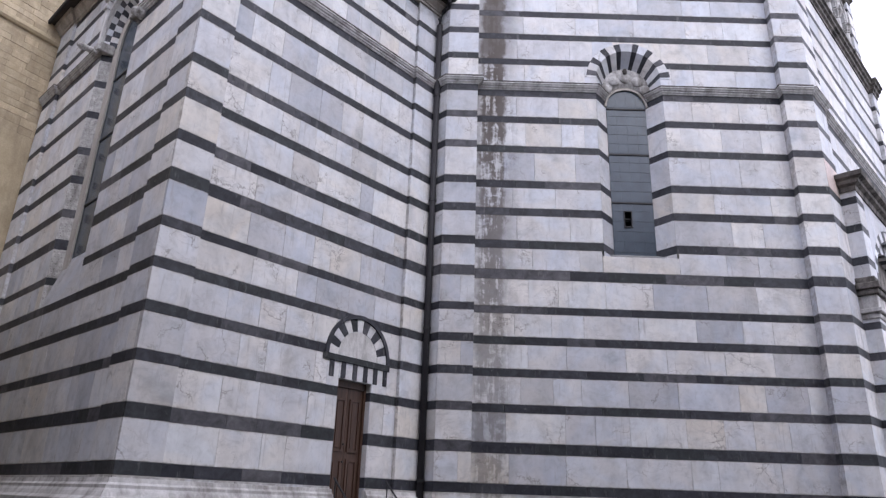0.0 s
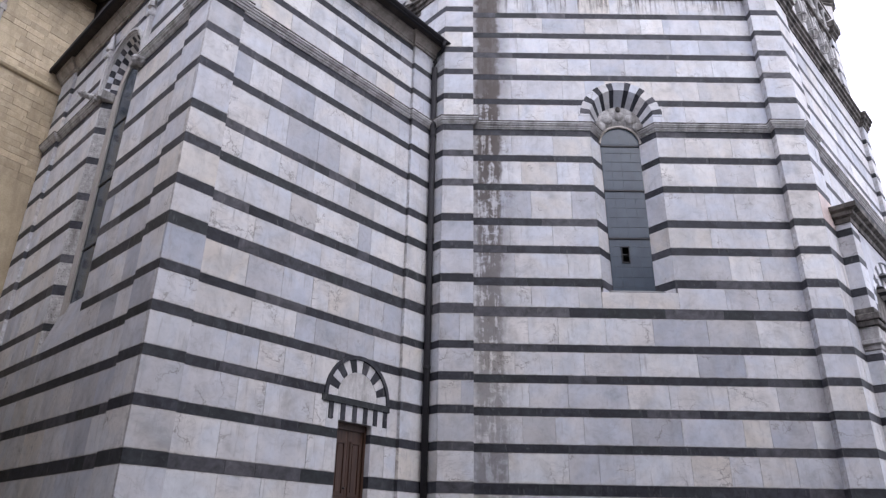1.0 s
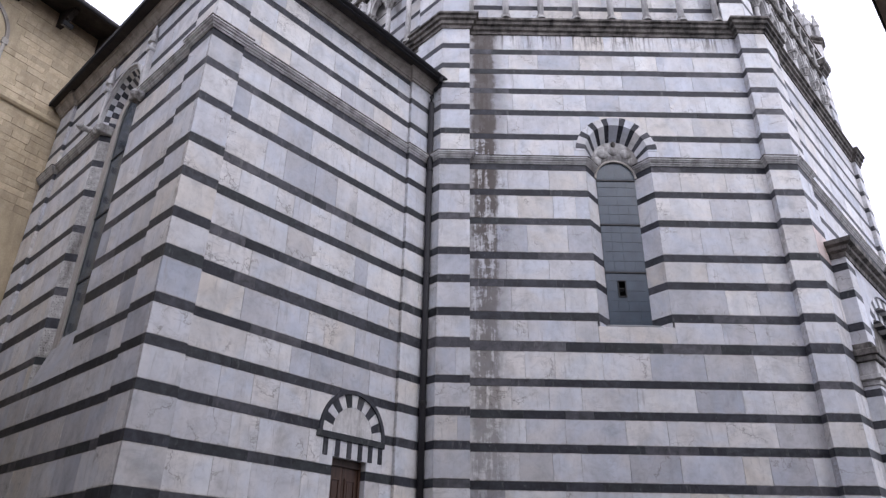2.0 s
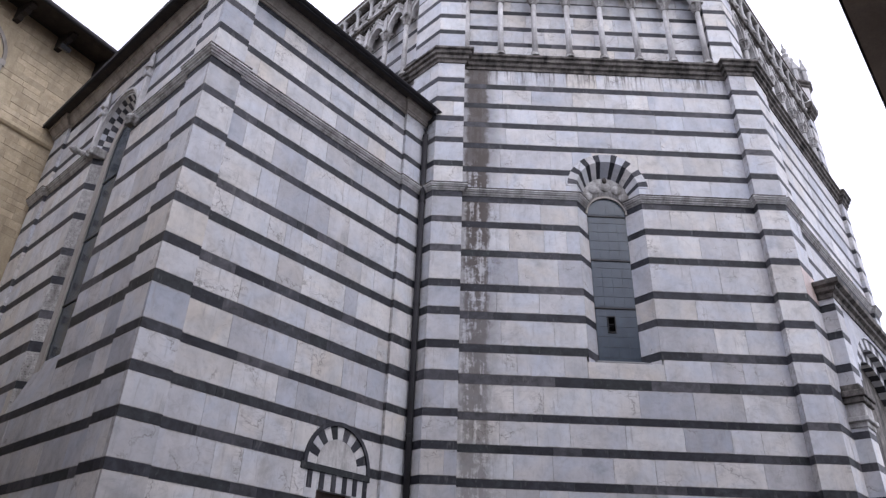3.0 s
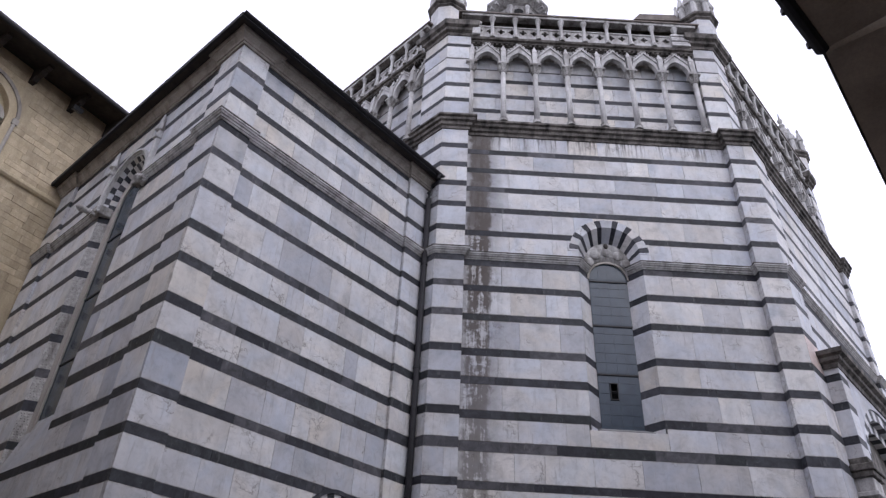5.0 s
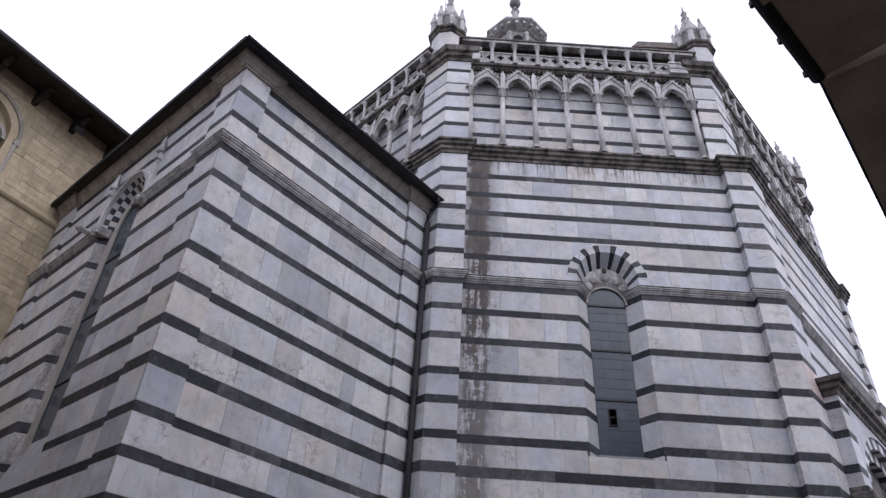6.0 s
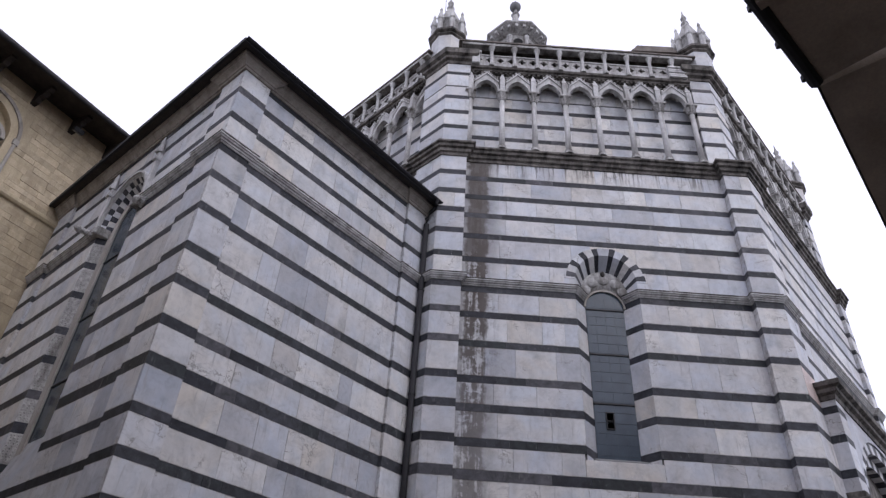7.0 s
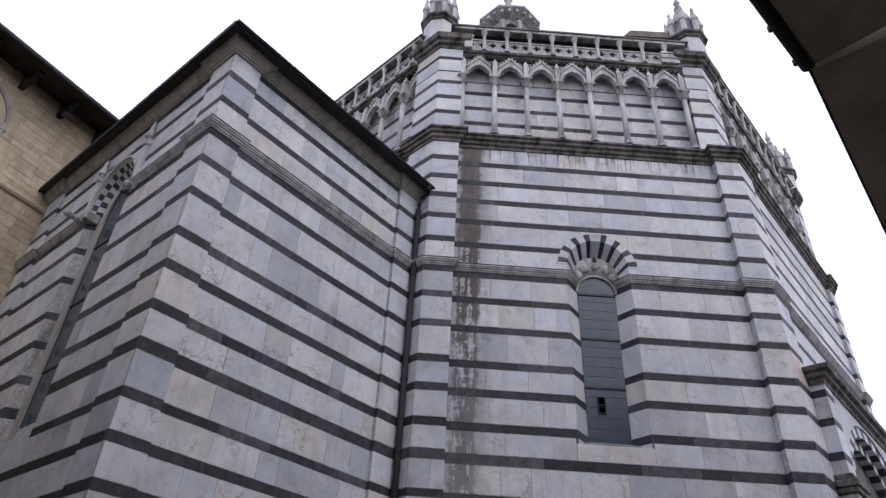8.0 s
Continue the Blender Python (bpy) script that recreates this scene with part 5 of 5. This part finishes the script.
bm.faces.new(vb[::-1])
part("gutter", bm, PIPE, roof)


def tube(bm, pts, r, sides=10):
    rows = []
    for i, p in enumerate(pts):
        p = Vector(p)
        d = (Vector(pts[min(i + 1, len(pts) - 1)]) - Vector(pts[max(i - 1, 0)])).normalized()
        a = d.orthogonal().normalized() if abs(d.z) < 0.95 else Vector((1, 0, 0))
        a = (a - d * a.dot(d)).normalized()
        b = d.cross(a)
        rows.append([bm.verts.new(p + r * (math.cos(2 * math.pi * j / sides) * a + math.sin(2 * math.pi * j / sides) * b)) for j in range(sides)])
    for u, v in zip(rows, rows[1:]):
        for j in range(sides):
            bm.faces.new((u[j], u[(j + 1) % sides], v[(j + 1) % sides], v[j]))
    bm.faces.new(rows[0][::-1])
    bm.faces.new(rows[-1])


pipe = new("rain_pipe")
pipe.matrix_basis = CHAPEL_LONG
tagged(pipe, "dark metal rain pipe running down the corner of two walls", "pipe")
PX, PY = 5.67, -0.09
bm = bmesh.new()
tube(bm, [(PX - 0.05, y0 - 0.05, ez + 0.0), (PX - 0.05, y0 - 0.03, ez - 0.10), (PX, PY - 0.12, ez - 0.24), (PX, PY, ez - 0.42), (PX, PY, ez - 0.6)], 0.055)
part("swan_neck", bm, PIPE, pipe, smooth=True)
bm = bmesh.new()
tube(bm, [(PX, PY, ez - 0.6), (PX, PY, 0.05)], 0.068, 12)
part("downpipe", bm, PIPE, pipe, smooth=True)
for z in (2.0, 4.9, 7.7, 10.3):
    bm = bmesh.new()
    turned(bm, [(0.069, z - 0.03), (0.08, z - 0.025), (0.08, z + 0.025), (0.069, z + 0.03)], 12, PX, PY)
    box(bm, PX - 0.012, PX + 0.012, PY, 0.05, z - 0.012, z + 0.012)
    part("bracket", bm, IRON, pipe)

# handrail beside the door steps
rail = new("handrail")
rail.matrix_basis = CHAPEL_LONG
tagged(rail, "thin black iron handrail by the chapel door", "handrail")
for x in (along(3.62), along(4.86)):
    bm = bmesh.new()
    tube(bm, [(x, -0.22, 1.95), (x, -0.75, 1.45)], 0.016, 6)
    part("rail", bm, IRON, rail)
    for yy, zt in ((-0.26, 1.91), (-0.72, 1.48)):
        bm = bmesh.new()
        tube(bm, [(x, yy, 0.0), (x, yy, zt)], 0.012, 6)
        part("post", bm, IRON, rail)

# ---- portal on the far face of the octagon ----
portal = new("portal")
portal.matrix_basis = FACES["east"]
tagged(portal, "projecting marble portal with striped arch and dark cornice", "portal")
PY0 = DP_SIDE - 0.42
rng = random.Random(41)
for a, b in ((PORTAL_A, PORTAL_A + 0.6), (PORTAL_B - 0.6, PORTAL_B)):
    for z0, z1, kind in courses([z for z in LOW if z < 8.4], 0.0, 8.42, thick=LOW_H):
        bm = bmesh.new()
        box(bm, a + 0.002, b - 0.002, PY0, DP_SIDE + 0.04, z0 + 0.002, z1 - 0.002)
        part("pier_stone", bm, DARK if kind == "d" else WHITE, portal)
    for r, z0, z1 in ((0.03, 5.5, 5.62), (0.09, 5.62, 5.72), (0.04, 5.72, 6.0), (0.10, 6.0, 6.12), (0.14, 6.12, 6.26), (0.06, 6.26, 6.4)):
        bm = bmesh.new()
        box(bm, a - r, b + r, PY0 - r, DP_SIDE, z0, z1, 0.015)
        part("capital_moulding", bm, TRIM if z0 < 6 else GRIME_AND_SHADE, portal)
PC = (PORTAL_A + PORTAL_B) / 2
PR = PC - PORTAL_A - 0.6
bm = bmesh.new()
k = 24
outer = []
for i in range(k + 1):
    a = math.pi * i / k
    outer.append((PC + (PR) * math.cos(a) * 1.0, 8.42))
yscale = 0.72
inner_o = [(x, 6.3 + (z - 6.3) * yscale) for x, z in arch_pts(PC, 6.3, PR, 0, math.pi, k)]
ring(bm, outer, inner_o, PY0 + 0.01, DP_SIDE + 0.03, closed=False)
part("spandrel", bm, WHITE, portal)
NP = 25
for j, (r0, r1, yy) in enumerate(((PR, PR - 0.35, PY0 + 0.05), (PR - 0.36, PR - 0.7, PY0 + 0.22))):
    for i in range(NP):
        a, b = math.pi * i / NP, math.pi * (i + 1) / NP
        bm = bmesh.new()
        ring(bm, [(x, 6.3 + (z - 6.3) * yscale) for x, z in arch_pts(PC, 6.3, r0, a, b, 2)],
             [(x, 6.3 + (z - 6.3) * yscale) for x, z in arch_pts(PC, 6.3, r1, a, b, 2)], yy, DP_SIDE + 0.02, closed=False)
        part("voussoir", bm, DARK if i % 2 else WHITE, portal)
bm = bmesh.new()
sweep(bm, [(PORTAL_A - 0.02, DP_SIDE), (PORTAL_A - 0.02, PY0), (PORTAL_B + 0.02, PY0), (PORTAL_B + 0.02, DP_SIDE)],
      [(-0.1, 8.4), (0.02, 8.4), (0.04, 8.5), (0.12, 8.54), (0.13, 8.62), (0.22, 8.66), (0.24, 8.76), (-0.1, 8.82)])
part("portal_cornice", bm, GRIME_AND_SHADE, portal)
bm = bmesh.new()
box(bm, PORTAL_A + 0.6, PORTAL_B - 0.6, DP_SIDE + 0.02, DP_SIDE + 0.06, 0, 8.4)
part("recess", bm, GRIME_AND_SHADE, portal)

# ---- old sandstone house behind the chapel ----
HX, HY = CX + DS.x * 8.25, CY + DS.y * 8.25
HOUSE = frame_at(HX, HY, 60) @ Matrix.Translation((0, 0, -0.167)) @ Matrix.Scale(1.1, 4)
house = new("sandstone_house")
house.matrix_basis = HOUSE
tagged(house, "old house of yellow sandstone blocks under broad dark eaves", "house")
WC, WHW, WSPR = -2.62, 0.72, 12.77
bm = bmesh.new()
box(bm, -11, WC - WHW, 0.009, 0.6, 0, 15)
box(bm, WC + WHW, 9, 0.009, 0.6, 0, 15)
box(bm, WC - WHW, WC + WHW, 0.009, 0.6, 0, 11.5)
arc = arch_pts(WC, WSPR, WHW, math.pi, 0, 16)
ring(bm, [(x, 15) for x, _ in arc], arc, 0.009, 0.6, closed=False)
hw_ob = part("wall", bm, SANDSTONE, house)
SAND_ME = slab_mesh("sandstone_block", SAND_BLOCK)
rng = random.Random(17)
z = 8.9
while z < 14.15:
    h = rng.uniform(0.14, 0.21)
    if abs(z + h / 2 - 11.4) < 0.12:
        z = 11.5
        continue
    if z < 11.3 and z + h > 11.3:
        h = 11.3 - z
    at = -4.6 - rng.uniform(0, 0.3)
    while at < 0.9:
        w = rng.uniform(0.26, 0.75)
        hit = False
        if z + h > 11.5 and z < WSPR + 0.95 and at + w > WC - 0.9 and at < WC + 0.9:
            hit = True
        if not hit:
            ob = new("block", SAND_ME)
            ob.parent = hw_ob
            ob.matrix_basis = Matrix.LocRotScale((at + 0.003, rng.uniform(-0.008, 0.006), z + 0.003), None, (w - 0.006, 0.05, h - 0.006))
        at += w
    z += h
bm = bmesh.new()
sweep(bm, [(-11, 0.0), (9, 0.0)], [(-0.05, 11.31), (0.05, 11.33), (0.09, 11.38), (0.09, 11.46), (0.05, 11.49), (-0.05, 11.5)])
part("band", bm, SANDSTONE, house)
# two-light window under a round arch
bm = bmesh.new()
ring(bm, arch_pts(WC, WSPR, 0.98, 0, math.pi, 24), arch_pts(WC, WSPR, 0.90, 0, math.pi, 24), -0.07, 0.05, closed=False)
part("window_frame", bm, FRIEZE, house)
bm = bmesh.new()
ring(bm, arch_pts(WC, WSPR, 0.90, 0, math.pi, 24), arch_pts(WC, WSPR, 0.72, 0, math.pi, 24), -0.02, 0.25, closed=False)
box(bm, WC - 0.90, WC - 0.72, -0.02, 0.25, 11.5, WSPR)
box(bm, WC + 0.72, WC + 0.90, -0.02, 0.25, 11.5, WSPR)
part("arch_stone", bm, SANDSTONE, house)
for sgn in (-1, 1):
    bm = bmesh.new()
    box(bm, WC + sgn * 0.93 - 0.07, WC + sgn * 0.93 + 0.07, -0.08, 0.05, WSPR - 0.14, WSPR + 0.02, 0.01)
    tube(bm, [(WC + sgn * 0.93, -0.03, 11.5), (WC + sgn * 0.93, -0.03, WSPR - 0.14)], 0.045, 8)
    part("side_colonnette", bm, JAMB, house)
bm = bmesh.new()
for sgn in (-1, 1):
    ring(bm, arch_pts(WC + sgn * 0.36, WSPR - 0.1, 0.36, 0, math.pi, 14), arch_pts(WC + sgn * 0.36, WSPR - 0.1, 0.27, 0, math.pi, 14), 0.06, 0.18, closed=False)
ring(bm, arch_pts(WC, WSPR + 0.36, 0.2, 0, 2 * math.pi, 16), arch_pts(WC, WSPR + 0.36, 0.14, 0, 2 * math.pi, 16), 0.06, 0.18, closed=False)
part("tracery", bm, JAMB, house)
bm = bmesh.new()
tube(bm, [(WC, 0.12, 11.5), (WC, 0.12, WSPR - 0.1)], 0.06, 8)
part("mullion", bm, JAMB, house)
bm = bmesh.new()
prism(bm, arch_pts(WC, WSPR, 0.72, 0, math.pi, 16), 0.19, 0.22)
part("tympanum", bm, SANDSTONE, house)
bm = bmesh.new()
box(bm, WC - 0.72, WC + 0.72, 0.24, 0.26, 11.5, WSPR)
part("pane", bm, PANE, house)
# eaves: boards on carved brackets, gutter and tiles
DROP = Matrix.Translation((0, 0, -0.16))
bm = bmesh.new()
prism(bm, [(-0.93, 14.36), (0.5, 14.62), (0.5, 15.0), (-0.93, 14.43)], -11, 9)
bmesh.ops.transform(bm, matrix=Matrix(((0, 1, 0, 0), (1, 0, 0, 0), (0, 0, 1, 0), (0, 0, 0, 1))), verts=bm.verts)
part("eave_board", bm, TIMBER, house, m=DROP)
bm = bmesh.new()
prism(bm, [(-0.97, 14.44), (5.0, 16.6), (5.0, 16.7), (-0.97, 14.50)], -11, 9)
bmesh.ops.transform(bm, matrix=Matrix(((0, 1, 0, 0), (1, 0, 0, 0), (0, 0, 1, 0), (0, 0, 0, 1))), verts=bm.verts)
part("roof", bm, TILE, house, m=DROP)
for i in range(26):
    link("roof_tile", TILE_ME, None, house, DROP @ Matrix.Translation((-4.4 + i * 0.2, -0.93 + rng.uniform(-0.02, 0.02), 14.47)) @ Matrix.Rotation(0.33, 4, "X"))
bm = bmesh.new()
tube(bm, [(-11, -0.98, 14.38), (9, -0.98, 14.38)], 0.055, 8)
part("gutter", bm, PIPE, house, m=DROP)
for i in range(-8, 8):
    x = -0.72 + i * 1.06
    bm = bmesh.new()
    prism(bm, [(0.05, 14.10), (0.05, 14.58), (-0.66, 14.46), (-0.68, 14.34), (-0.60, 14.27), (-0.52, 14.30), (-0.44, 14.20), (-0.27, 14.20), (-0.18, 14.10)], x - 0.065, x + 0.065)
    bmesh.ops.transform(bm, matrix=Matrix(((0, 1, 0, 0), (1, 0, 0, 0), (0, 0, 1, 0), (0, 0, 0, 1))), verts=bm.verts)
    part("bracket", bm, TIMBER, house, m=DROP)

# floodlight under one of the brackets
flood = new("floodlight")
flood.matrix_basis = HOUSE @ Matrix.Translation((-0.72, -0.40, 13.86)) @ Matrix.Rotation(radians(25), 4, "X")
tagged(flood, "small dark floodlight hung under the eaves", "floodlight")
bm = bmesh.new()
box(bm, -0.13, 0.13, -0.09, 0.09, -0.06, 0.06, 0.012)
part("housing", bm, IRON, flood)
bm = bmesh.new()
box(bm, -0.10, 0.10, -0.06, 0.06, -0.068, -0.058)
part("lens", bm, LEAD, flood)
bm = bmesh.new()
box(bm, -0.015, 0.015, -0.015, 0.015, 0.05, 0.16)
part("mount", bm, IRON, flood)

# ---- houses across the street, their eaves over the camera ----
EZ = 7.2
A, B = Vector((2.577, 3.688)), Vector((3.40, 4.447))
N0, N1 = Vector((3.475, 4.437)), Vector((5.291, 6.56))
u = (B - A).normalized()
v = (N1 - N0).normalized()
A0 = A - u * 14
# runs on past the visible eave, unseen, to shade the street
C1 = N0 + v * 8
nu = Vector((u.y, -u.x))
nv = Vector((v.y, -v.x))


def plan_prism(bm, pts, z0, z1):
    lo = [bm.verts.new((p.x, p.y, z0)) for p in pts]
    hi = [bm.verts.new((p.x, p.y, z1)) for p in pts]
    bm.faces.new(lo[::-1])
    bm.faces.new(hi)
    for i in range(len(pts)):
        j = (i + 1) % len(pts)
        bm.faces.new((lo[i], lo[j], hi[j], hi[i]))


def facing_house(name, p, q, nrm, over, label, tiles):
    h = new(name)
    tagged(h, label, "house")
    bm = bmesh.new()
    plan_prism(bm, [p + nrm * over, q + nrm * over, q + nrm * 8, p + nrm * 8], 0, EZ)
    part("wall", bm, PLASTER, h)
    bm = bmesh.new()
    plan_prism(bm, [p + nrm * 0.03, q + nrm * 0.03, q + nrm * (over + 0.5), p + nrm * (over + 0.5)], EZ - 0.02, EZ + 0.12)
    part("soffit", bm, SOFFIT, h)
    # unseen roof, pitched steeply to block more of the sky
    bm = bmesh.new()
    lo = [bm.verts.new((w.x, w.y, z)) for w, z in ((p, EZ + 0.06), (q, EZ + 0.06), (q + nrm * 8, EZ + 7.0), (p + nrm * 8, EZ + 7.0))]
    hi = [bm.verts.new((w.co.x, w.co.y, w.co.z + 0.1)) for w in lo]
    bm.faces.new(lo[::-1])
    bm.faces.new(hi)
    for i in range(4):
        bm.faces.new((lo[i], lo[(i + 1) % 4], hi[(i + 1) % 4], hi[i]))
    part("roof", bm, TILE, h)
    if tiles:
        bm = bmesh.new()
        tube(bm, [(*(p + nrm * 0.08), EZ), (*(q + nrm * 0.08), EZ)], 0.07, 10)
        part("gutter", bm, PIPE, h)
        d = (q - p).normalized()
        for i in range(9):
            w = q - d * (0.12 + 0.55 * i) + nrm * 0.005
            bm = bmesh.new()
            box(bm, w.x - 0.018, w.x + 0.018, w.y - 0.018, w.y + 0.018, EZ - 0.03, EZ + 0.05, 0.006)
            part("gutter_clip", bm, IRON, h)
        ln = (q - p).length
        i = 0
        while i * 2.3 < ln:
            w = p + d * (i * 2.3)
            bm = bmesh.new()
            box(bm, -0.05, 0.05, 0.10, over, -0.16, -0.02)
            ang = math.atan2(d.y, d.x)
            part("rafter", bm, SOFFIT, h, m=Matrix.Translation((w.x, w.y, EZ)) @ Matrix.Rotation(ang + math.pi, 4, "Z"))
            i += 1
    return h


facing_house("street_house", A0, B, nu, 1.75, "plastered street house with dark timber eaves and gutter", True)
facing_house("neighbour_house", N0, C1, nv, 1.9, "plastered street house with a plain brown soffit", False)
# unseen low house, added to shade the foot of the short chapel wall
lane = new("lane_shade_house")
lane.matrix_basis = CHAPEL_SHORT
tagged(lane, "unseen ochre plastered house added to shade the lane", "house")
bm = bmesh.new()
box(bm, -2.0, CH_S - 3.0, -8.5, -2.1, 0, 6.6)
part("wall", bm, PLASTER, lane)
bm = bmesh.new()
prism(bm, [(-8.7, 6.58), (-2.0, 6.58), (-2.0, 6.66), (-5.3, 7.7), (-8.7, 6.66)], -2.2, CH_S - 2.9)
bmesh.ops.transform(bm, matrix=Matrix(((0, 1, 0, 0), (1, 0, 0, 0), (0, 0, 1, 0), (0, 0, 0, 1))), verts=bm.verts)
part("roof", bm, TILE, lane)

# unseen house added behind the camera to block sky from the lower walls
shade_house = new("unseen_shade_house")
tagged(shade_house, "unseen ochre plastered house added to keep light off the walls", "house")
bm = bmesh.new()
box(bm, -15.0, -5.9, -14.0, 2.4, 0, 10.8)
part("wall", bm, PLASTER, shade_house)
bm = bmesh.new()
prism(bm, [(-15.3, 10.78), (-5.7, 10.78), (-5.7, 10.86), (-10.5, 12.2), (-15.3, 10.86)], -14.3, 2.6)
part("roof", bm, TILE, shade_house)

# ---- marble slabs of all the walls ----
clad(NORTH, LENGTH["north"], DP, OCT_PILS["north"], OCT_CS, [win_hole], 11, stain=(0.66, 2.3), sooty=13.3)
clad(EAST, LENGTH["east"], DP_SIDE, OCT_PILS["east"], [(a, b, "p" if 8.2 < a < 8.5 else k) for a, b, k in OCT_CS], [portal_hole], 12, wide=(0.7, 1.5))
clad(WEST, LENGTH["west"], DP_SIDE, OCT_PILS["west"], [c for c in OCT_CS if c[1] > 12.6], [], 13)
clad(WEST, LENGTH["west"], DP_SIDE, OCT_PILS["west"], [c for c in OCT_CS if c[1] <= 12.6], [], 16, spans=(LENGTH["west"] - 0.8, LENGTH["west"]))
clad(LONG, CH_L, CH_Y, LONG_PILS, CH_CS, [door_hole], 14, wide=(0.32, 1.05))
clad(SHORT, CH_S, CH_Y, SHORT_PILS, CH_CS, [chapel_window_hole], 15, wide=(0.32, 1.05), end_cut=0.052)
